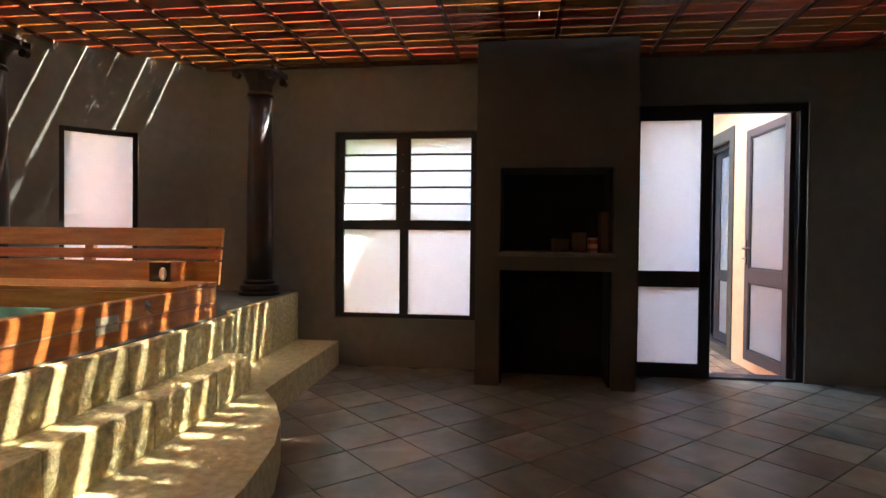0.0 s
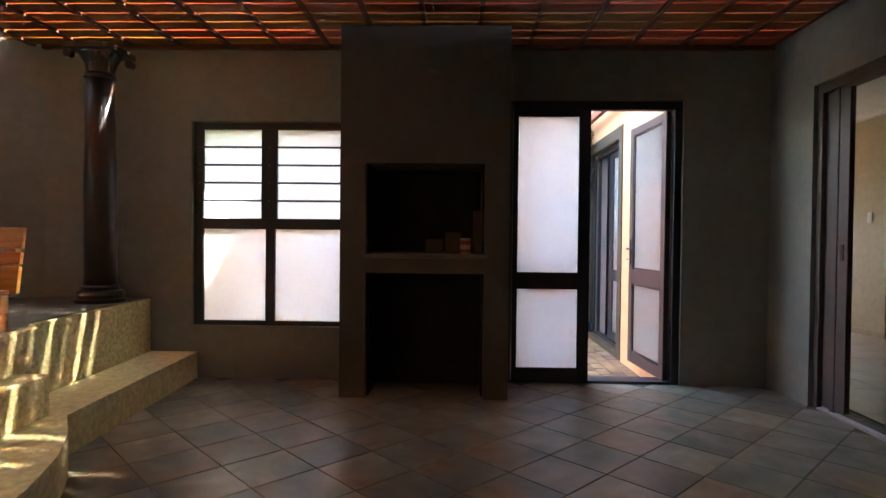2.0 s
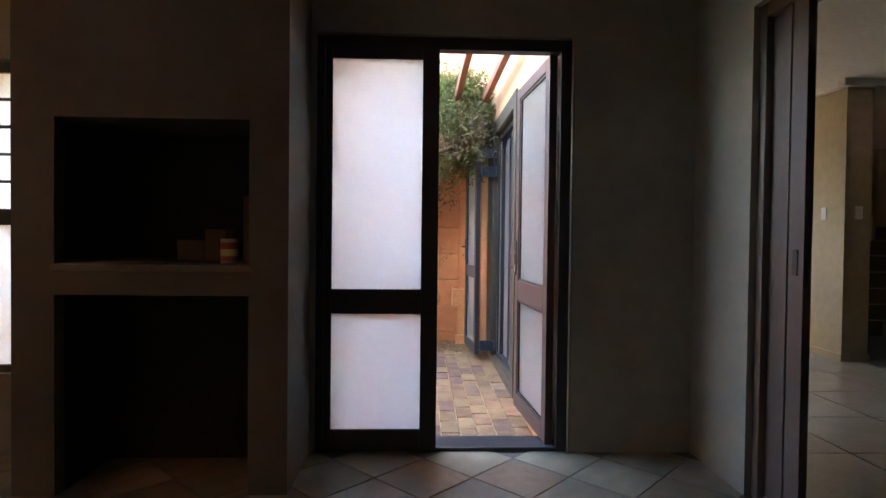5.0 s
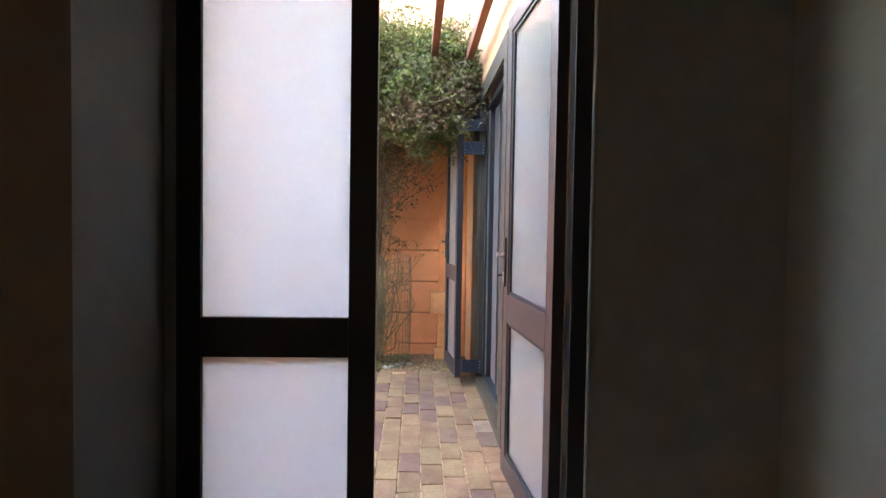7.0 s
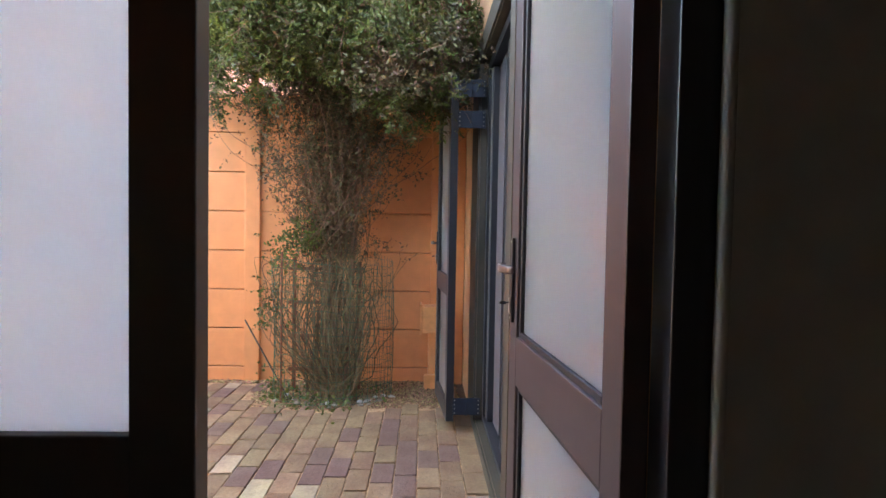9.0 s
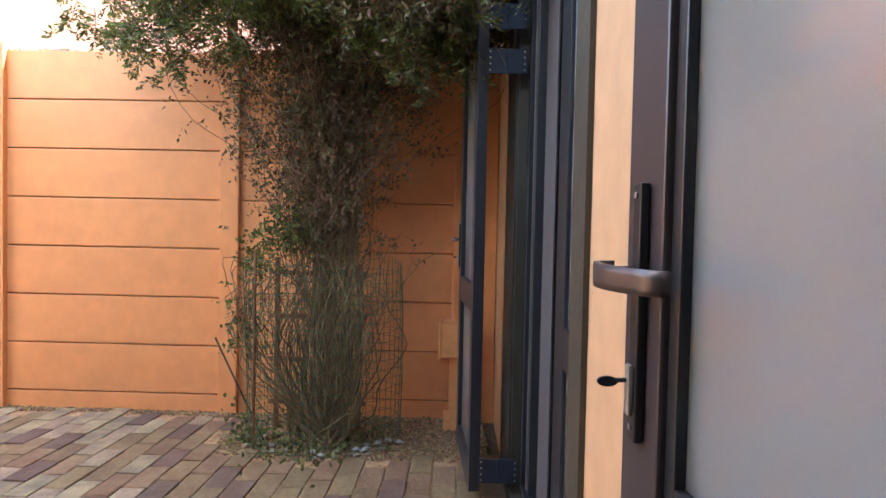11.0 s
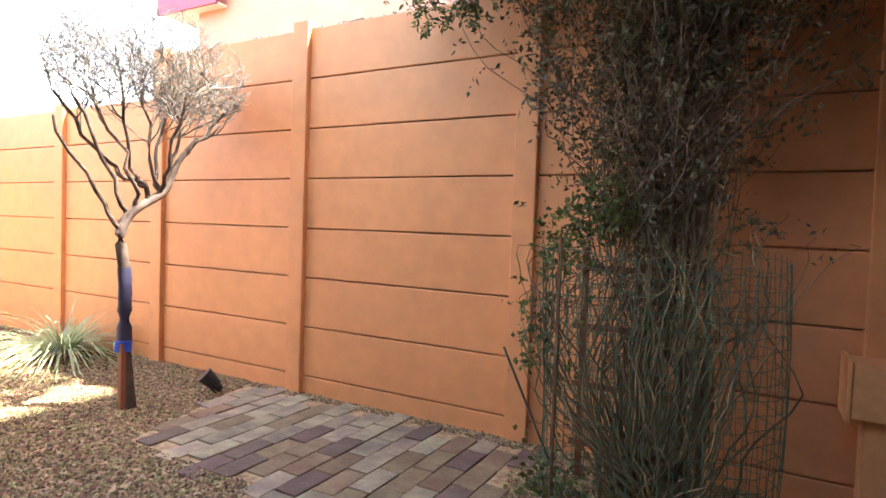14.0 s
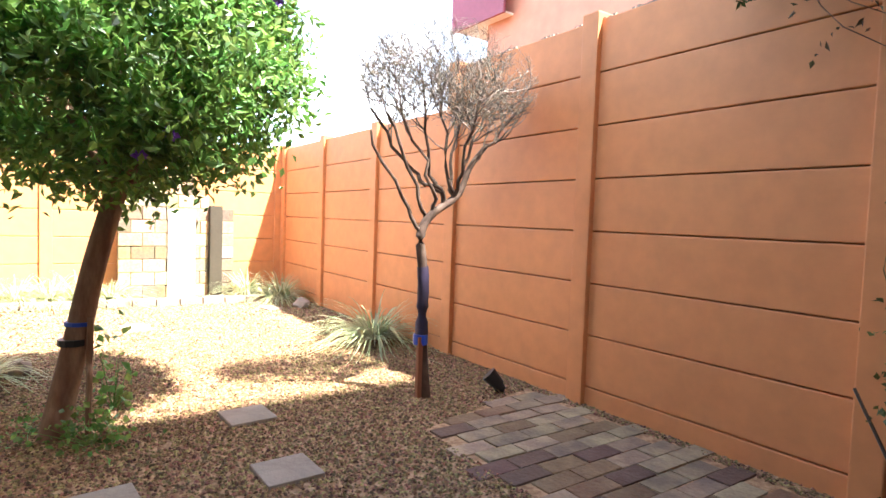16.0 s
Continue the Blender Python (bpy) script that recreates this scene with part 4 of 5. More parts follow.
for k, z in enumerate((1.93, 1.75, 0.06)):
    hb = thing("hinge_bracket", "blue-black steel hinge bracket bolted between leaf and frame", "bracket", (2.36, 8.145, z), 0, "hinge brackets")
    for x0, x1 in ((0.0, 0.075), (0.082, 0.16)):
        b = bmesh.new()
        bx(b, x0, x1, -0.012, 0, -0.05, 0.05, bevel=0.002)
        pl = part("plate", b, M["bracket"], hb)
        for q in range(4):
            b = bmesh.new()
            xx = x0 + 0.01 if x0 == 0 else x1 - 0.01
            cyl(b, (xx, -0.012, -0.037 + 0.025 * q), (xx, -0.016, -0.037 + 0.025 * q), 0.004, seg=6)
            part("bolt", b, M["steel"], pl, "steel bolt")
    b = bmesh.new()
    cyl(b, (0.0785, -0.008, -0.052), (0.0785, -0.008, 0.052), 0.006, seg=8)
    part("pin", b, M["bracket"], hb)

# ---- rafters outside ----
pg = thing("lean_to_frame", "brown painted timber frame over the paved passage", "frame", (0, 0, 0))
for d in ((2.10, 2.15, 6.50, 9.2, 2.42, 2.50), (2.375, 2.425, 6.50, 9.2, 2.42, 2.50)):
    b = bmesh.new()
    bx(b, *d, bevel=0.004)
    part("rafter", b, M["rafter"], pg)
for d in ((0.9, 2.15, 6.45, 6.498, 2.42, 2.50), (0.9, 2.42, 9.205, 9.255, 2.42, 2.50)):
    b = bmesh.new()
    bx(b, *d, bevel=0.004)
    part("crosspiece", b, M["rafter"], pg)
for d in ((0.845, 0.895, 5.76, 9.255),):
    b = bmesh.new()
    bx(b, *d, 2.42, 2.50, bevel=0.004)
    part("rafter", b, M["rafter"], pg)
for xx in (0.845, 2.16):
    b = bmesh.new()
    bx(b, xx, xx + 0.05, 9.21, 9.25, 2.12, 2.418)
    part("post", b, M["rafter"], pg)

# ---- orange meter box ----
mb = thing("meter_box", "apricot painted metal box on a short stub by the wall", "box", (2.24, 9.13, G))
b = bmesh.new()
bx(b, -0.07, 0.09, -0.05, 0.13, 0.42, 0.62, bevel=0.006)
part("body", b, M["boxp"], mb)
b = bmesh.new()
bx(b, -0.085, -0.071, -0.06, 0.14, 0.41, 0.635, bevel=0.003)
part("lid", b, M["boxp"], mb)
b = bmesh.new()
bx(b, -0.02, 0.09, 0.0, 0.13, -0.03, 0.418, bevel=0.006)
part("stub", b, M["boxp"], mb)
b = bmesh.new()
bx(b, -0.05, 0.09, -0.04, 0.0, -0.03, 0.10, bevel=0.006)
part("foot", b, M["boxp"], mb)

# ---- wall capping crumbs ----
for x0, x1 in ((-2.06, -0.70), (-0.70, 0.78)):
    b = bmesh.new()
    n = int((x1 - x0) / 0.035)
    for k in range(n):
        if random.random() < 0.6:
            xx = x0 + 0.12 + (x1 - x0 - 0.12) * k / n
            bx(b, xx, xx + random.uniform(0.012, 0.03), 9.315, 9.345, 2.131, 2.131 + random.uniform(0.006, 0.018))
    part("mortar_crumbs", b, M["slab"], gw, "crumbs of old mortar along the top", kind="stuff")

# ---- garden things ----
def rand_dir(up=0.0):
    v = Vector((random.gauss(0, 1), random.gauss(0, 1), random.gauss(0, 1) + up))
    return v.normalized()


def tube(bm, pts, r0, r1, seg=6):
    prev = None
    n = len(pts)
    for i, p in enumerate(pts):
        d = (pts[min(i + 1, n - 1)] - pts[max(i - 1, 0)])
        q = d.to_track_quat("Z", "Y").to_matrix()
        r = r0 + (r1 - r0) * i / max(1, n - 1)
        ring = [bm.verts.new(p + q @ Vector((r * math.cos(k * math.tau / seg), r * math.sin(k * math.tau / seg), 0))) for k in range(seg)]
        if prev:
            for k in range(seg):
                bm.faces.new((prev[k], prev[(k + 1) % seg], ring[(k + 1) % seg], ring[k]))
        prev = ring


def wander(a, d, length, n, wob, up=0.0):
    pts, p, d = [a.copy()], a.copy(), d.normalized()
    for _ in range(n):
        d = (d + Vector((random.gauss(0, wob), random.gauss(0, wob), random.gauss(0, wob) + up))).normalized()
        p = p + d * (length / n)
        pts.append(p.copy())
    return pts


def wander_by(r, a, d, length, n, wob, up=0.0):
    """As wander(), with a random source of its own."""
    pts, p, d = [a.copy()], a.copy(), d.normalized()
    for _ in range(n):
        d = (d + Vector((r.gauss(0, wob), r.gauss(0, wob), r.gauss(0, wob) + up))).normalized()
        p = p + d * (length / n)
        pts.append(p.copy())
    return pts


def bulge(pts, n=4):
    """Smooth a few control points into a longer line."""
    out = []
    P = [pts[0]] + pts + [pts[-1]]
    for a, b, c, d in zip(P, P[1:], P[2:], P[3:]):
        for k in range(n):
            t = k / n
            out.append(0.5 * ((2 * b) + (c - a) * t + (2 * a - 5 * b + 4 * c - d) * t * t + (3 * b - a - 3 * c + d) * t ** 3))
    out.append(pts[-1])
    return out


def leaves(name, parent, centres, size, material, label="", kind="", fold=0.25, slim=0.42, seed=1, droop=0.0, ways=None):
    """Many small folded leaves as one mesh; centres is an array of places."""
    rng = np.random.default_rng(seed)
    n = len(centres)
    d = rng.normal(size=(n, 3))
    if ways is not None:
        d = d * 0.15 + ways
    d[:, 2] -= droop
    d /= np.linalg.norm(d, axis=1, keepdims=True)
    u = np.cross(d, rng.normal(size=(n, 3)))
    u /= np.linalg.norm(u, axis=1, keepdims=True)
    w = np.cross(d, u)
    s = size * rng.uniform(0.6, 1.25, size=(n, 1))
    c = np.asarray(centres)
    base, tip = c, c + d * s
    mid = c + d * s * 0.5
    l = mid + u * s * slim + w * s * fold * 0.5
    r = mid - u * s * slim + w * s * fold * 0.5
    m2 = mid
    co = np.stack([base, l, tip, r, m2], 1).reshape(-1, 3)
    i = np.arange(n)[:, None] * 5
    f = np.concatenate([i + [0, 4, 1], i + [4, 2, 1], i + [0, 3, 4], i + [3, 2, 4]], 0)
    me = bpy.data.meshes.new(name)
    me.from_pydata(co.tolist(), [], f.tolist())
    me.materials.append(material)
    ob = new(name, me)
    ob.parent = parent
    return tagged(ob, label, kind=kind)


V = Vector
# leafless tree
t1 = thing("dead_tree", "small leafless tree with a dense dry twiggy crown in gravel", "tree", (-1.17, 8.53, G))
bm = bmesh.new()
trunk = bulge([V((0.03, 0.02, -0.02)), V((0.0, 0.0, 0.35)), V((0.0, 0.0, 0.7)), V((0.0, -0.03, 0.95)), V((0.0, 0.03, 1.07)), V((0, 0.15, 1.15))])
tube(bm, trunk, 0.036, 0.024, 8)
tube(bm, bulge([V((0.0, 0.15, 1.15)), V((0, 0.24, 1.22)), V((0.02, 0.30, 1.38)), V((0.03, 0.42, 1.53))]), 0.026, 0.014, 7)
tube(bm, bulge([V((0.0, 0.13, 1.14)), V((0, 0.10, 1.24)), V((-0.02, 0.0, 1.26))]), 0.018, 0.010, 7)
part("trunk", bm, M["barkd"], t1, "twisted brown trunk", smooth=True)
bm = bmesh.new()
bl = bmesh.new()
limbs = []
for (a, b2, c) in (((0, -0.03, 0.98), (0.0, -0.17, 1.18), (0.0, -0.25, 1.45)), ((0, 0.0, 1.03), (0.03, -0.10, 1.25), (0.05, -0.20, 1.55)), ((0, 0.10, 1.22), (-0.02, 0.02, 1.38), (0.05, -0.02, 1.65)), ((0, 0.05, 1.1), (0.04, 0.0, 1.3), (-0.06, -0.1, 1.6)), ((0, 0.2, 1.2), (0.0, 0.14, 1.38), (-0.03, 0.10, 1.66)), ((0, 0.28, 1.3), (0.0, 0.30, 1.45), (0, 0.25, 1.7)), ((0.02, 0.33, 1.42), (0.05, 0.45, 1.55), (0.05, 0.55, 1.7)), ((0.0, 0.0, 1.25), (-0.1, -0.12, 1.4), (-0.15, -0.2, 1.6)), ((0, 0.2, 1.2), (0.1, 0.2, 1.4), (0.16, 0.2, 1.65)), ((0, 0.2, 1.2), (-0.1, 0.25, 1.4), (-0.18, 0.3, 1.65))):
    pts = bulge([V(a), V(b2), V(c) + V((0, (c[1] - 0.1) * 0.35, 0.08))], 4)
    for p in pts[1:-1]:
        p += V((random.gauss(0, 0.012), random.gauss(0, 0.014), random.gauss(0, 0.008)))
    tube(bm, pts, 0.014, 0.007, 6)
    limbs += pts[3:]
tr_ = random.Random(77)


def fork(p, d, ln, r, depth):
    """A twig that bends, then splits into two or three shorter ones."""
    pts = [p.copy()]
    for _ in range(3):
        d = (d + V((tr_.gauss(0, 0.26), tr_.gauss(0, 0.26), tr_.gauss(0.04, 0.2)))).normalized()
        pts.append(pts[-1] + d * ln / 3)
    e = pts[-1] - V((0, 0.14, 1.88))
    if (e.x / 0.45) ** 2 + (e.y / 0.62) ** 2 + (e.z / 0.36) ** 2 > 1.0:
        return
    tube(bl, pts, r, r * 0.65, 4 if r > 0.003 else 3)
    if depth:
        for q in (pts[-1], pts[-1], pts[2], pts[1])[:3 if depth > 1 else 4]:
            w = (d + V((tr_.gauss(0, 0.62), tr_.gauss(0, 0.62), tr_.gauss(0.12, 0.45)))).normalized()
            fork(q, w, ln * tr_.uniform(0.6, 0.9), r * 0.68, depth - 1)


part("limb_tangle", bm, M["barkd"], t1, "forked dark limbs", smooth=True)
for p in limbs:
    for _ in range(3):
        out_ = p - V((0, 0.14, 1.45))
        fork(p, (out_.normalized() * 0.8 + V((tr_.gauss(0, 0.5), tr_.gauss(0, 0.5), 0.45))).normalized(), tr_.uniform(0.12, 0.24), 0.0046, 4)
bm = bmesh.new()
tube(bm, bulge([V((-0.03, 0.06, -0.03)), V((-0.02, 0.03, 0.15)), V((0.0, 0.0, 0.34))]), 0.026, 0.020, 8)
b = bmesh.new()
tube(b, [p for p in trunk if 0.33 < p.z < 0.78], 0.040, 0.034, 12)
part("wrap", b, M["indigo"], t1, "dark blue trunk wrap", smooth=True)
part("second_stem", bm, M["dry"], t1, "pale cut side stem", smooth=True)
part("crown", bl, M["dry"], t1, "dense dry grey twigs", kind="stuff")
b = bmesh.new()
bx(b, 0.015, 0.045, -0.045, -0.015, -0.05, 0.36, bevel=0.004)
part("stake", b, M["rafter"], t1, "red-brown wooden stake")
b = bmesh.new()
lathe(b, [(0.043, 0.0), (0.045, 0.02), (0.045, 0.045), (0.042, 0.06)], 12, (0.005, -0.01, 0.31))
part("tie", b, M["blue"], t1, "blue tie")

# leafy tree
t2 = thing("leafy_tree", "small tree with leaning trunk and dense round flowering crown", "tree", (-1.43, 6.71, G))
bm = bmesh.new()
tube(bm, bulge([V((0, 0, -0.02)), V((0.0, 0.09, 0.4)), V((-0.01, 0.17, 0.8)), V((-0.02, 0.28, 1.22))]), 0.062, 0.045, 10)
for d in ((-0.3, -0.2, 0.45), (0.25, 0.15, 0.3), (0.05, 0.45, 0.12), (-0.1, 0.3, 0.5), (0.2, -0.3, 0.4), (-0.35, 0.2, 0.4), (0, 0.0, 0.6)):
    tube(bm, bulge([V((-0.02, 0.27, 1.18)), V((-0.02 + d[0] * 0.5, 0.28 + d[1] * 0.5, 1.2 + d[2] * 0.35)), V((-0.02 + d[0], 0.28 + d[1], 1.22 + d[2]))]), 0.026, 0.009, 6)
part("trunk", bm, M["bark"], t2, "leaning brown trunk", smooth=True)
rng = np.random.default_rng(5)
C = np.array([-0.05, 0.22, 1.78])
R = np.array([0.80, 0.86, 0.62])
clumps = []
for _ in range(230):
    v = rng.normal(size=3)
    v /= np.linalg.norm(v)
    r = rng.uniform(0.55, 1.0) ** 0.5
    p = C + v * R * r
    if p[2] > 1.22 + 0.05 * rng.normal():
        clumps.append(p)
cl = np.array(clumps)
pts = (cl[rng.integers(0, len(cl), 40000)] + rng.normal(size=(40000, 3)) * 0.085)
leaves("crown", t2, pts, 0.056, M["leaf"], "dense small green leaves", "stuff", seed=2, droop=0.5, slim=0.25)
bm = bmesh.new()
for c in cl[::2]:
    tube(bm, [V((-0.02, 0.3, 1.3)) * 0.6 + V(c) * 0.4, V(c)], 0.005, 0.002, 4)
part("twig_tangle", bm, M["bark"], t2, "thin inner twigs", kind="stuff")
fl = cl[np.argsort(-cl[:, 0] + rng.normal(size=len(cl)) * 0.5)[:9]]
for k, c in enumerate(fl):
    v = (c - C) / np.linalg.norm((c - C) / R) * 1.08
    p = C + v
    leaves("flower", t2, np.repeat(p[None], 12, 0), 0.035, M["purple"], "purple flower", seed=20 + k)
b = bmesh.new()
lathe(b, [(0.063, 0), (0.064, 0.03)], 12, (0.0, 0.085, 0.42))
part("tie", b, M["black"], t2, "dark rubber tie")
b = bmesh.new()
lathe(b, [(0.060, 0), (0.060, 0.018)], 12, (0.0, 0.108, 0.51))
part("tie", b, M["blue"], t2, "blue tie")
b = bmesh.new()
cyl(b, (0.06, 0.14, -0.05), (0.05, 0.15, 0.55), 0.014, seg=8)
part("stake", b, M["bark"], t2, "thin wooden stake")


def weed(at, n, r, h, material, label, seed, size=0.05):
    w = thing("weed", label, "plant", at)
    rr = np.random.default_rng(seed)
    c = np.stack([rr.normal(size=n) * r, rr.normal(size=n) * r, np.abs(rr.normal(size=n)) * h], 1)
    leaves("leaves", w, c, size, material, kind="stuff", seed=seed)
    b = bmesh.new()
    for k in range(12):
        tube(b, [V((0, 0, -0.01)), V(c[k])], 0.003, 0.001, 4)
    part("stem_tangle", b, material, w, kind="stuff")


weed((-1.27, 6.86, G), 220, 0.09, 0.08, M["leaf"], "low green weeds at the foot of the tree", 3, 0.032)
weed((-1.55, 6.62, G), 120, 0.14, 0.04, M["leaf"], "low yellow-green weeds in the gravel", 4, 0.03)
weed((-1.75, 6.98, G), 60, 0.05, 0.25, M["leaf"], "small leafy shoot by the stake", 6, 0.06)


def grass_clump(at, n, length, seed, label):
    g = thing("grass_clump", label, "plant", at, 0, "variegated grass clumps")
    rr = random.Random(seed)
    b = bmesh.new()
    for _ in range(round(n * 1.5)):
        a = rr.uniform(0, math.tau)
        out = rr.uniform(0.6, 1.3)
        ln = length * rr.uniform(0.5, 1.2)
        w = rr.uniform(0.005, 0.010)
        sx, sy = math.cos(a), math.sin(a)
        prev = None
        for k in range(6):
            t = k / 5
            rad = ln * out * t * 0.9
            z = ln * (1.25 - out * 0.5) * t - ln * 0.75 * out * t * t
            p = V((sx * (0.02 + rad), sy * (0.02 + rad), max(0.01, z)))
            ww = w * (1 - t * 0.85)
            l, r = b.verts.new(p + V((-sy * ww, sx * ww, 0.002))), b.verts.new(p - V((-sy * ww, sx * ww, -0.002)))
            if prev:
                b.faces.new((prev[0], prev[1], r, l))
            prev = (l, r)
    part("foliage", b, M["blade"], g, kind="stuff")


grass_clump((-2.62, 8.98, G), 230, 0.74, 1, "pale variegated grass clump at the wall")
grass_clump((-5.15, 9.02, G), 210, 0.68, 2, "pale variegated grass clump in the corner")
grass_clump((-5.65, 8.75, G), 200, 0.66, 9, "pale variegated grass clump in sun")
for k, yy in enumerate((7.25, 6.95, 6.7, 6.4, 6.1)):
    grass_clump((-5.62, yy, G), 170, 0.62, 10 + k, "pale variegated grass clump along the sunny far wall")
grass_clump((-2.6, 6.35, G), 110, 0.5, 30, "dark green grass clump beside the gravel")
grass_clump((-3.0, 6.05, G), 110, 0.5, 31, "dark green grass clump beside the gravel")


def rock(at, s, seed, material, label, name="rock"):
    t = thing(name, label, "stone", at)
    b = bmesh.new()
    bmesh.ops.create_icosphere(b, subdivisions=2, radius=1)
    for v in b.verts:
        n = noise.noise(v.co * 1.3 + V((seed, 0, 0)))
        v.co = V((v.co.x * s[0], v.co.y * s[1], v.co.z * s[2])) * (1 + 0.35 * n)
        v.co.z = max(v.co.z, -s[2] * 0.4)
    part("stone", b, material, t)


rock((-4.55, 9.06, G + 0.03), (0.13, 0.09, 0.08), 1, M["slab"], "grey-brown rock at the wall")
rock((-2.95, 6.2, G + 0.05), (0.16, 0.14, 0.10), 3, M["slab"], "large rock among the grass")
rock((-2.7, 6.55, G + 0.03), (0.08, 0.07, 0.06), 7, M["slab"], "small rock among the grass")

# stepping slabs
def slab(at, w, d, rz, label="square concrete stepping slab set in gravel"):
    s = thing("stepping_slab", label, "paving slab", at, rz, "stepping slabs")
    b = bmesh.new()
    bx(b, -w / 2, w / 2, -d / 2, d / 2, -0.03, 0.012, bevel=0.006)
    part("slab", b, M["slab"], s)


slab((-1.29, 7.55, G), 0.235, 0.235, 3)
slab((-0.57, 7.51, G), 0.235, 0.235, 2)
slab((-0.62, 6.86, G), 0.235, 0.235, 5)
slab((-3.95, 7.32, G), 0.30, 0.22, 8)
slab((-4.6, 8.72, G), 0.25, 0.18, 12)

# garden spotlight
sp = thing("garden_spotlight", "small black garden spotlight fallen over beside the paving", "lamp", (-1.0, 8.96, G + 0.045), 50)
b = bmesh.new()
cyl(b, (-0.045, 0, 0.01), (0.045, 0, 0.0), 0.045, 0.032, 14)
part("shade", b, M["black"], sp)
b = bmesh.new()
cyl(b, (0.046, 0, 0), (0.075, 0, -0.005), 0.024, 0.018, 12)
part("socket", b, M["black"], sp)
b = bmesh.new()
cyl(b, (0.03, 0, -0.03), (0.10, 0.03, -0.045), 0.006, 0.004, 8)
cyl(b, (0.07, 0, 0.0), (0.12, -0.02, -0.04), 0.004, 0.003, 8)
part("spike", b, M["black"], sp)

sp.matrix_world = pose(-1.0, 8.96, G + 0.075, 0, 38, 50) @ Matrix.Scale(1.12, 4)

# kerb in front of the far bed
kb = tagged(new("kerb"), "low kerb of pale cement blocks", "kerb", kind="structure")
for k in range(11):
    b = bmesh.new()
    yy = 6.25 + 0.235 * k
    bx(b, -5.40 + 0.02 * k, -5.30 + 0.02 * k, yy, yy + 0.228, G - 0.02, G + 0.075 + random.uniform(-0.006, 0.006), bevel=0.008)
    part("block", b, M["slab"], kb)

# water feature
wf = thing("water_feature", "sandstone block garden water feature with steel sheet and dark slot", "fountain", (-5.85, 7.335, G))
def sblock(ya, yb, za, zb, xa=-0.06, xb=0.06):
    b = bmesh.new()
    bx(b, xa, xb + random.uniform(0, 0.012), ya + 0.003, yb - 0.003, za + 0.003, zb - 0.003, bevel=0.006)
    part("stone_block", b, M["stone"], wf)
zz = 0.0
row = 0
while zz < 1.45:
    h = 0.155
    top = 1.24 if zz < 1.1 else 0.9
    y = 0.0 if zz < 1.2 else 0.22
    yend = 0.98 if zz < 1.2 else 0.80
    y0_ = y - (0.12 if row % 2 and zz < 1.2 else 0)
    yy = y0_
    while yy < yend:
        a, c = max(yy, y), min(yy + 0.25, yend)
        if c - a > 0.03:
            sblock(a, c, zz, zz + h)
        yy += 0.25
    zz += h
    row += 1
zz = 0
while zz < 1.08:
    sblock(1.13, 1.28, zz, zz + 0.155)
    zz += 0.155
# sheet painted white to stand for the sun's glare on steel
b = bmesh.new()
bx(b, 0.075, 0.085, 0.52, 0.82, 0.0, 1.06)
part("steel_sheet", b, M["white"], wf, "steel water sheet with sun glare painted white")
b = bmesh.new()
bx(b, -0.05, 0.14, 0.985, 1.125, 0.0, 1.12)
part("side_slab", b, M["trimg"], wf, "dark slate side slab")
for yy in (0.36, 0.85):
    b = bmesh.new()
    cyl(b, (0.07, yy, 0.93), (0.12, yy, 0.93), 0.01, seg=8)
    part("spout", b, M["steel"], wf)

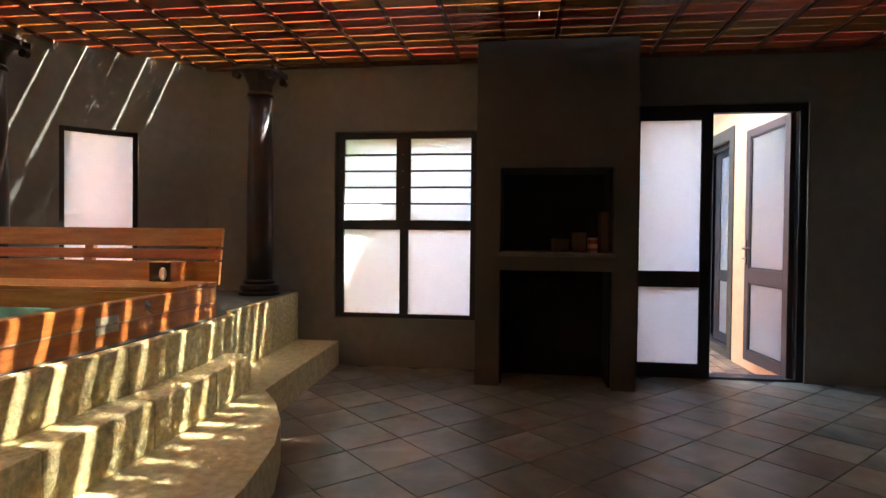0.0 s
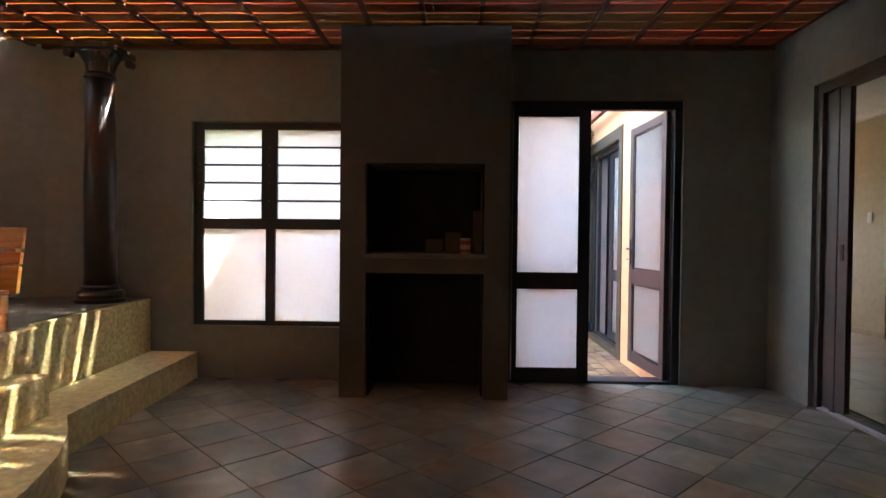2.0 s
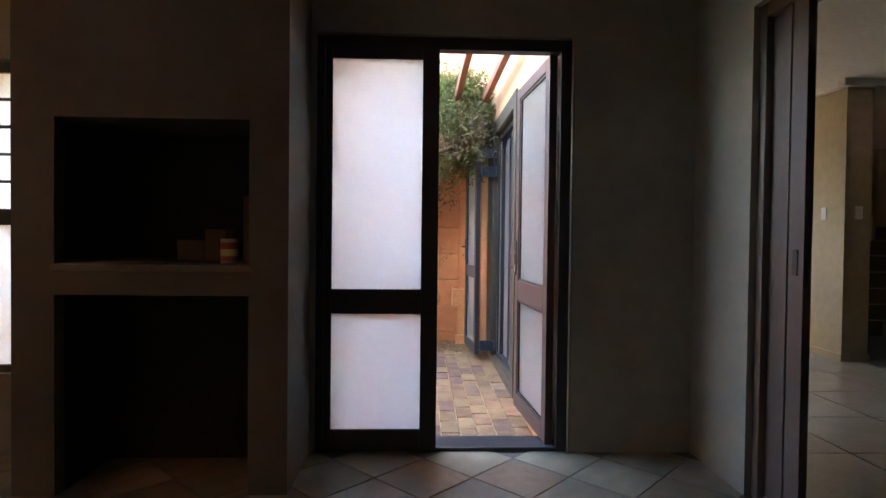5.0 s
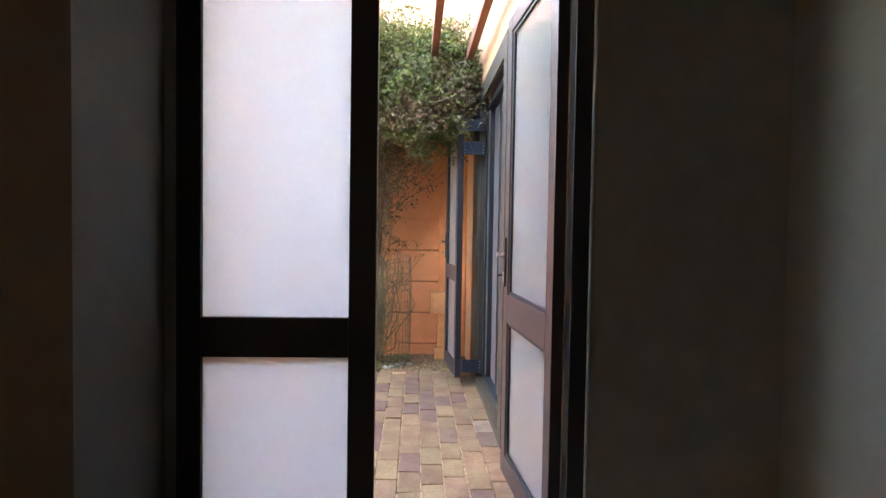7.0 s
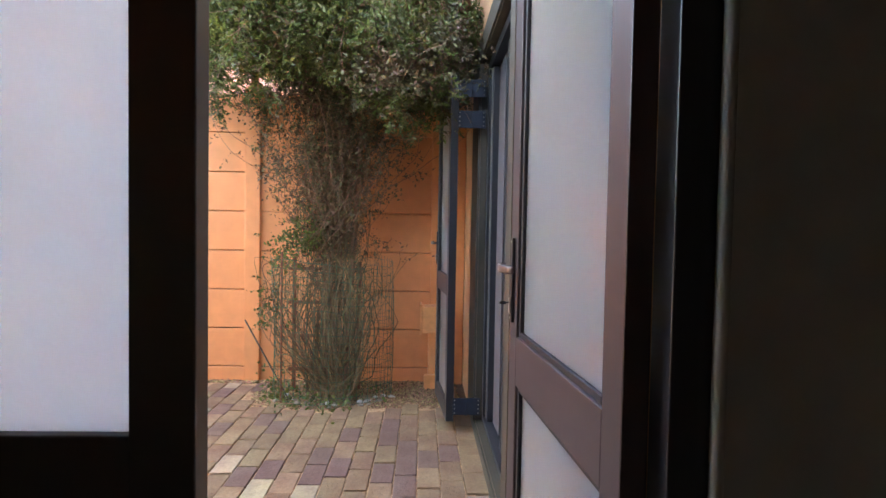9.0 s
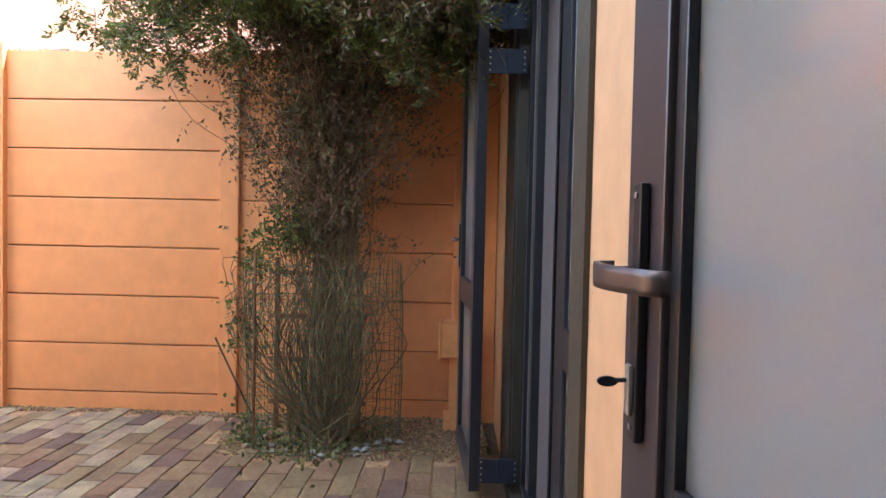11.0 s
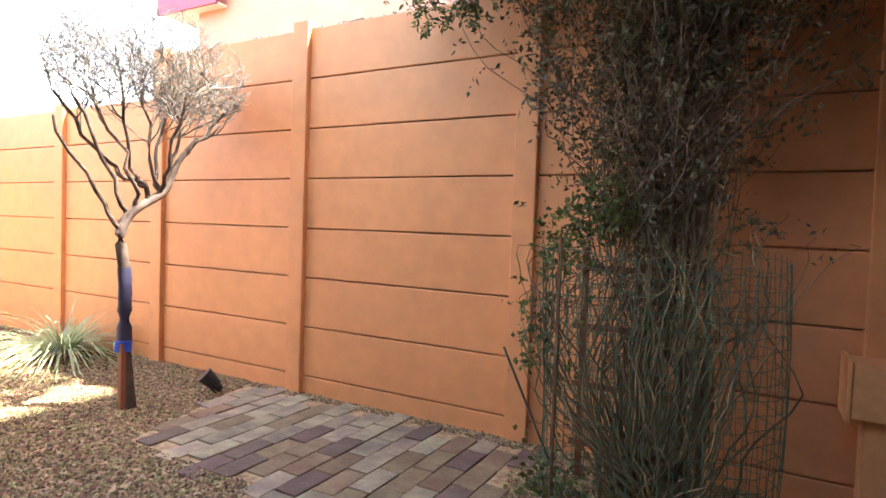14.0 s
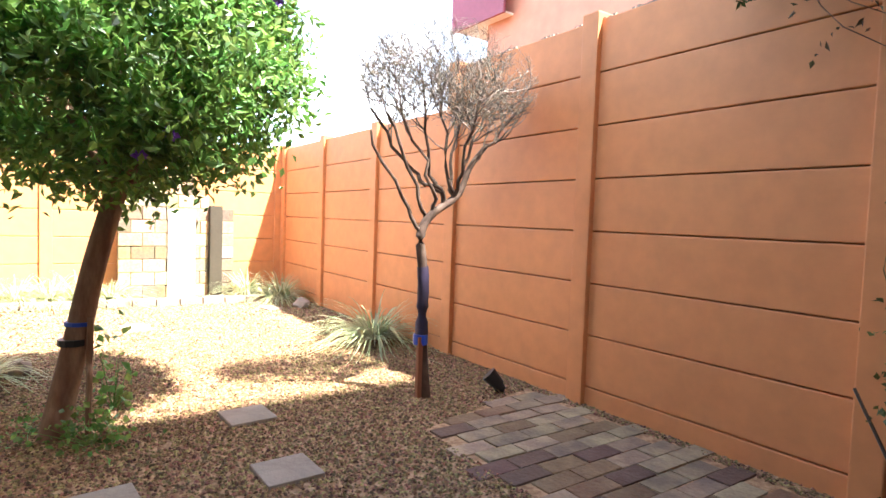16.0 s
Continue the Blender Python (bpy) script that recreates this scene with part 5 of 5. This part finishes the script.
# ---- creeper with its cage ----
cr = thing("creeper", "old tangled creeper with woody stems and overhanging feathery leaves", "plant", (1.5, 8.93, G))
rr = random.Random(11)
bm = bmesh.new()
bu = bmesh.new()
hang = []
for k in range(380):
    a = rr.uniform(0, math.tau)
    r0 = rr.uniform(0.02, 0.20)
    x0, yy0 = 0.02 + math.cos(a) * r0, math.sin(a) * r0 * 0.7
    kind = rr.random()
    r1 = rr.uniform(0.002, 0.0065)
    if kind < 0.30:
        x1, z1 = 0.05 + rr.gauss(0, 0.13), rr.uniform(1.6, 2.3)
        pts = [V((x0, yy0, 0.0)), V((x0 + rr.gauss(0, 0.10), yy0, 0.5)), V((x1 * 0.6 + rr.gauss(0, 0.08), rr.gauss(0, 0.05), 1.05)), V((x1, rr.gauss(0, 0.08), z1))]
    elif kind < 0.58:
        q = rr.uniform(-0.42, 0.38)
        f = rr.uniform(0.10, 0.26)
        pts = [V((0.08 + rr.gauss(0, 0.05), -0.16 + rr.gauss(0, 0.04), 0.0)), V((0.06 + q * 0.45, -f * 0.9, rr.uniform(0.10, 0.25))), V((q * rr.uniform(0.8, 1.1), -f, rr.uniform(0.4, 0.62))), V((q + rr.gauss(0, 0.07), -f * 0.8, rr.uniform(0.75, 0.98))), V((q * 0.8 + rr.gauss(0, 0.15), -f * 0.5, rr.uniform(0.6, 1.15)))]
    else:
        x1 = rr.gauss(-0.02, 0.26)
        z0 = rr.uniform(0.9, 1.5)
        pts = [V((rr.gauss(0.0, 0.10), rr.gauss(0, 0.06), z0)), V((x1 * 0.6 + rr.gauss(0, 0.06), rr.gauss(0, 0.1), z0 + 0.35)), V((x1 + rr.gauss(0, 0.1), rr.gauss(0, 0.12), z0 + rr.uniform(0.5, 0.9))), V((x1 * 1.3 + rr.gauss(0, 0.1), rr.gauss(-0.1, 0.15), min(2.45, z0 + rr.uniform(0.7, 1.2))))]
        r1 *= 0.6
    pl = bulge([p + V((rr.gauss(0, 0.02), rr.gauss(0, 0.015), 0)) if i_ else p for i_, p in enumerate(bulge(pts, 2))], 3)
    w = 0.010 if kind < 0.30 else 0.013
    off = V((0, 0, 0))
    for i_, p in enumerate(pl):
        off = off * 0.7 + V((rr.gauss(0, w), rr.gauss(0, w * 0.7), rr.gauss(0, w * 0.5)))
        pl[i_] = p + off
    tube(bm if kind < 0.58 else bu, pl, r1, 0.0015, 4)
    hang += pl if kind >= 0.3 else pl[-9:]
part("upper_tangle", bu, M["bark"], cr, "dark upper stems", kind="stuff")
part("stem_tangle", bm, M["vine"], cr, "dry tangled woody stems", kind="stuff")
bm = bmesh.new()
for x, y in ((0.0, 0.03), (0.10, 0.0), (-0.06, 0.05)):
    tube(bm, bulge([V((x, y, -0.01)), V((x + 0.04, y, 0.6)), V((x + 0.08, y, 1.3)), V((x + 0.15, y - 0.05, 2.3))]), 0.028, 0.016, 8)
part("main_stem", bm, M["bark"], cr, "thick woody main stems", smooth=True)
rng = np.random.default_rng(8)
def frond_leaves(anchors, n, spread, size, seed):
    """Feathery leaves: rows of leaflets along short drooping stalks."""
    r = np.random.default_rng(seed)
    a = anchors[r.integers(0, len(anchors), n)] + r.normal(size=(n, 3)) * spread
    d = r.normal(size=(n, 3)) * [1, 1, 0.5] - [0, 0, 0.7]
    d /= np.linalg.norm(d, axis=1, keepdims=True)
    return np.concatenate([a + d * size * 0.8 * k for k in range(5)])
canopy = []
for _ in range(330):
    y = rng.uniform(-0.9, 0.35)
    x = rng.uniform(-1.0 if y > -0.35 else -0.6, 0.92)
    low = 2.29 + 0.06 * rng.normal() - (0.22 if abs(x - 0.1) < 0.4 and y > -0.3 else 0.0) + (0.32 if x < -0.75 else 0.22 if x < -0.40 else 0.0)
    canopy.append((x, y, rng.uniform(low, 2.78)))
for _ in range(90):
    x, y = rng.uniform(0.28, 0.90), rng.uniform(-1.0, -0.25)
    canopy.append((x, y, rng.uniform(2.0 + 0.25 * abs(x - 0.62), 2.4)))
for _ in range(70):
    canopy.append((rng.uniform(0.30, 0.92), rng.uniform(-0.45, 0.32), rng.uniform(2.12, 2.5)))
for _ in range(40):
    x = rng.uniform(-1.1, -0.3)
    canopy.append((x, rng.uniform(-0.5, 0.3), rng.uniform(2.42 - 0.1 * (x + 1.1), 2.75)))
canopy = np.array(canopy)
up, dn = canopy[canopy[:, 2] > 2.32], canopy[canopy[:, 2] <= 2.42]
leaves("canopy", cr, frond_leaves(up, 26000, 0.09, 0.030, 3), 0.036, M["leaf2"], "feathery green canopy", "stuff", seed=4, slim=0.24)
leaves("canopy_underside", cr, frond_leaves(dn, 6500, 0.07, 0.026, 13), 0.032, M["leafb"], "withered brown underside of the canopy", "stuff", seed=14, slim=0.24)
rs = random.Random(41)
fr_pts, fr_dir = [], []
bm = bmesh.new()
starts = [(rs.uniform(-1.2, -0.40), rs.uniform(-0.35, 0.15), rs.uniform(2.16, 2.50)) for _ in range(34)] + [(rs.uniform(0.35, 0.88), rs.uniform(-1.0, -0.5), rs.uniform(2.0, 2.3)) for _ in range(30)] + [(rs.uniform(-0.5, 0.4), rs.uniform(-0.95, -0.6), rs.uniform(2.25, 2.4)) for _ in range(16)]
for x, y, z in starts:
    stem = wander_by(rs, V((x, y, z)), V((rs.gauss(-0.2 if x < 0 else 0.1, 0.5), rs.gauss(-0.2, 0.4), -0.6)), rs.uniform(0.14, 0.38), 6, 0.22, -0.12)
    tube(bm, stem, 0.0028, 0.0012, 4)
    for p in stem[1:]:
        for _ in range(2):
            rach = wander_by(rs, p, V((rs.gauss(0, 1), rs.gauss(0, 0.8), -0.3)), rs.uniform(0.06, 0.11), 5, 0.12, -0.12)
            tube(bm, rach, 0.001, 0.0007, 3)
            for a, c in zip(rach, rach[1:]):
                d = (c - a).normalized()
                side = d.cross(V((rs.gauss(0, 0.4), rs.gauss(0, 0.4), 1))).normalized()
                for sg_ in (-1, 1):
                    fr_pts.append(tuple(c))
                    fr_dir.append(tuple((d * 0.55 + side * sg_).normalized()))
            fr_pts.append(tuple(rach[-1]))
            fr_dir.append(tuple(d))
part("spray_stem_tangle", bm, M["bark"], cr, kind="stuff")
leaves("sprays", cr, np.array(fr_pts), 0.034, M["leaf2"], "hanging green sprays of small paired leaflets", "stuff", seed=24, slim=0.2, ways=np.array(fr_dir))
hg = np.array([tuple(p) for p in hang if p.z > 1.05])
leaves("stem_leaves", cr, frond_leaves(hg, 3400, 0.034, 0.026, 6), 0.030, M["leafb"], "sparse leaves on the stems", "stuff", seed=7, slim=0.25)
sd_ = np.array([(-0.30, -0.1, 1.05), (-0.24, -0.1, 1.12), (-0.34, -0.12, 0.95), (-0.38, -0.1, 0.75), (-0.18, -0.12, 1.18), (-0.12, -0.1, 1.12), (-0.38, -0.1, 0.6)])
leaves("side_leaves", cr, frond_leaves(sd_, 210, 0.055, 0.022, 9), 0.030, M["leaf2"], "fresh green shoots", "stuff", seed=10, slim=0.3)
bm = bmesh.new()
for k in range(700):
    c = canopy[rr.randrange(len(canopy))]
    tube(bm, wander(V(c), V((rr.gauss(0, 1), rr.gauss(0, 1), 0.2)), rr.uniform(0.2, 0.6), 5, 0.4), 0.003, 0.001, 3)
part("twig_tangle", bm, M["bark"], cr, kind="stuff")

cage = thing("wire_cage", "green wire netting cage round the foot of the creeper", "fence", (1.53, 8.88, G))
bm = bmesh.new()
def ring_pt(a, z):
    return V((math.cos(a) * (0.42 + 0.02 * math.sin(3 * a + z * 3)), math.sin(a) * 0.28 - 0.02, z * (1 + 0.03 * math.sin(a * 2))))
for k in range(19):
    z = 0.02 + k * 0.052
    tube(bm, [ring_pt(a * math.tau / 36, z + 0.006 * math.sin(a * 1.7 + k)) for a in range(37)], 0.0015, 0.0015, 3)
for k in range(54):
    a = k * math.tau / 54
    tube(bm, [ring_pt(a, 0.02 + 0.16 * j) for j in range(7)], 0.0015, 0.0015, 3)
part("netting", bm, M["netting"], cage, "green wire netting", kind="stuff")
for a in (215,):
    bm = bmesh.new()
    p = ring_pt(math.radians(a), 0)
    cyl(bm, (p.x * 0.97, p.y * 0.97, -0.05), (p.x * 0.97, p.y * 0.97, 1.0 + 0.03 * math.sin(a)), 0.008, seg=6)
    part("stake", bm, M["beamw"], cage, "dark wooden stake")
trl = thing("trellis", "dark wooden trellis behind the creeper stems", "trellis", (1.38, 9.05, G))
for x in (-0.16, 0.06, 0.32):
    bm = bmesh.new()
    bx(bm, x - 0.014, x + 0.014, 0, 0.012, -0.02, 1.02 - abs(x) * 0.2)
    part("upright", bm, M["beamw"], trl)
for z in (0.15, 0.4, 0.65, 0.9):
    bm = bmesh.new()
    bx(bm, -0.2, 0.36, -0.013, -0.001, z - 0.012, z + 0.012)
    part("rung", bm, M["beamw"], trl)
st = thing("iron_rod", "thin rusty rod leaning against the wire cage", "rod", (0, 0, 0))
bm = bmesh.new()
cyl(bm, (1.25, 8.80, G - 0.02), (0.86, 9.05, 0.41), 0.006, seg=6)
part("rod", bm, M["column"], st)
for k in range(34):
    a = rr.uniform(math.pi, math.tau)
    q = rr.uniform(0.3, 0.47)
    s = rr.uniform(0.009, 0.022)
    rock((1.53 + math.cos(a) * q, 8.88 + math.sin(a) * q * 0.62, G + s * 0.3), (s, s * 0.8, s * 0.6), k, M["palestone"] if k % 2 else M["slab"], "small pale stone round the creeper foot", "pebble")
weed((1.45, 8.72, G), 260, 0.17, 0.05, M["leaf2"], "low dull green plants inside the cage", 14, 0.03)
weed((1.15, 8.80, G), 120, 0.06, 0.10, M["leaf2"], "low dull green plants inside the cage", 15, 0.03)

# ---- gravel ----
def paved(x, y):
    """True where the paving lies."""
    edge = -0.69 - 0.30 * (y - 8.255) if y > 8.255 else 0.13 + (8.255 - y) * 0.45
    if x < edge or x > HX - 0.005 or y > 9.22 - 0.05 * max(0, x - 0.3):
        return False
    if ((x - 1.52) / 0.56) ** 2 + ((y - 8.95) / 0.40) ** 2 < 1 or (x > 1.5 and y > 8.72):
        return False
    return y < 8.62 or x < 0.98
rng = np.random.default_rng(21)
def pebbles(name, n, xr, yr, size, keep):
    x, y = rng.uniform(*xr, n), rng.uniform(*yr, n)
    k = np.array([keep(a, b) for a, b in zip(x, y)])
    x, y = x[k], y[k]
    n = len(x)
    s = size * rng.uniform(0.5, 1.3, (n, 1))
    oc = np.array([(1, 0, 0), (0, 1, 0), (-1, 0, 0), (0, -1, 0), (0, 0, 0.7), (0.2, 0.1, -0.6)])
    a = rng.uniform(0, math.tau, n)
    ca, sa = np.cos(a)[:, None], np.sin(a)[:, None]
    o = oc[None] * rng.uniform(0.6, 1.25, (n, 6, 1)) * s[:, :, None]
    ox, oy = o[:, :, 0] * ca - o[:, :, 1] * sa, o[:, :, 0] * sa + o[:, :, 1] * ca
    tilt = rng.normal(0, 0.35, (n, 1))
    co = np.stack([x[:, None] + ox, y[:, None] + oy, G - 0.008 + rng.uniform(0, 0.007, (n, 1)) + o[:, :, 2] + tilt * ox], 2).reshape(-1, 3)
    i = np.arange(n)[:, None] * 6
    f = np.concatenate([i + q for q in ([0, 1, 4], [1, 2, 4], [2, 3, 4], [3, 0, 4], [1, 0, 5], [2, 1, 5], [3, 2, 5], [0, 3, 5])], 0)
    me = bpy.data.meshes.new(name)
    me.from_pydata(co.tolist(), [], f.tolist())
    me.materials.append(M["gravel"])
    return tagged(new(name, me), "brown and cream gravel chips", "gravel", kind="stuff")
pebbles("gravel", 90000, (-3.4, 0.9), (6.0, 9.3), 0.0095, lambda a, b: not paved(a, b))
pebbles("gravel", 30000, (-6.0, -3.4), (6.0, 9.3), 0.013, lambda a, b: True)
pebbles("gravel", 9000, (0.7, 2.44), (8.5, 9.3), 0.008, lambda a, b: not paved(a, b))
solid("gravel_bed", M["gravel"], -6.0, 2.43, 5.97, 9.31, G - 0.019, G - 0.009, label="bed of gravel")

# ---- paving bricks ----
pv = tagged(new("pavement"), "worn clay paving bricks in mixed brown, purple and cream", kind="structure")
metas = []
for k in range(10):
    b = bmesh.new()
    bx(b, -0.0535, 0.0535, -0.110, 0.110, -0.04, 0.0, bevel=0.006)
    for v in b.verts:
        v.co += V((random.gauss(0, 0.0012), random.gauss(0, 0.0012), random.gauss(0, 0.0008)))
    me = finish(b)
    me.name = "brick"
    me.materials.append(M["paver"] if k < 6 else M["paver3"] if k < 7 else M["paver2"])
    metas.append(me)
kx = 0
xr_ = random.Random(3).random
x = HX - 0.06
while x > -1.1:
    y = 5.78 - (kx * 0.37 % 1) * 0.226
    while y < 9.3:
        yc = y + 0.113
        if paved(x, yc) and yc > 5.85:
            piece("brick", random.choice(metas[7:] if xr_() < (0.45 if x < 0.6 else 0.05) else metas[:7] if x > 0.9 else metas), pv, pose(x, yc, G + random.uniform(-0.003, 0.003), random.gauss(0, 0.5), random.gauss(0, 0.6), random.gauss(0, 0.7)))
        y += 0.226
    x -= 0.113
    kx += 1

# ---- slate floor tiles ----
fl = tagged(new("floor_tiles"), "dark multicoloured slate tiles laid diagonally", kind="structure")
tmes = []
for k in range(6):
    b = bmesh.new()
    bx(b, -0.1565, 0.1565, -0.1565, 0.1565, -0.008, 0.0, bevel=0.002)
    for v in b.verts:
        v.co.z += random.gauss(0, 0.0003)
    me = finish(b)
    me.name = "tile"
    me.materials.append(M["slate"])
    tmes.append(me)
count = 0
rest = bmesh.new()
for i in range(-40, 40):
    for j in range(-40, 40):
        x = 0.02 + 0.225 + (i - j) * 0.2245
        y = 3.647 + (i + j) * 0.2265
        if not (-0.80 < x < 3.35 and -2.3 < y < WY + 0.02):
            if not (-1.3 < x <= -0.80 and 3.2 < y < WY + 0.02):
                continue
        if y > 1.2:
            piece("tile", tmes[(i * 7 + j * 3) % 6], fl, pose(x, y, 0.0, 0, 0, 45 + 90 * ((i * 5 + j * 3) % 4)))
            count += 1
        else:
            bx(rest, -0.1565, 0.1565, -0.1565, 0.1565, -0.008, 0.0, pose(x, y, 0, 0, 0, 45))
part("tiles", rest, M["slate"], fl, kind="stuff")
lt = tagged(new("floor_lounge_tiles"), "large pale glossy floor tiles", kind="structure")
b = bmesh.new()
bx(b, -0.298, 0.298, -0.298, 0.298, -0.006, 0.0, bevel=0.0015)
me = finish(b)
me.name = "tile"
me.materials.append(M["ltile"])
for i in range(0, 10):
    for j in range(0, 18):
        piece("tile", me, lt, pose(3.75 + 0.602 * i, 1.6 + 0.602 * j - 0.6, 0.0))
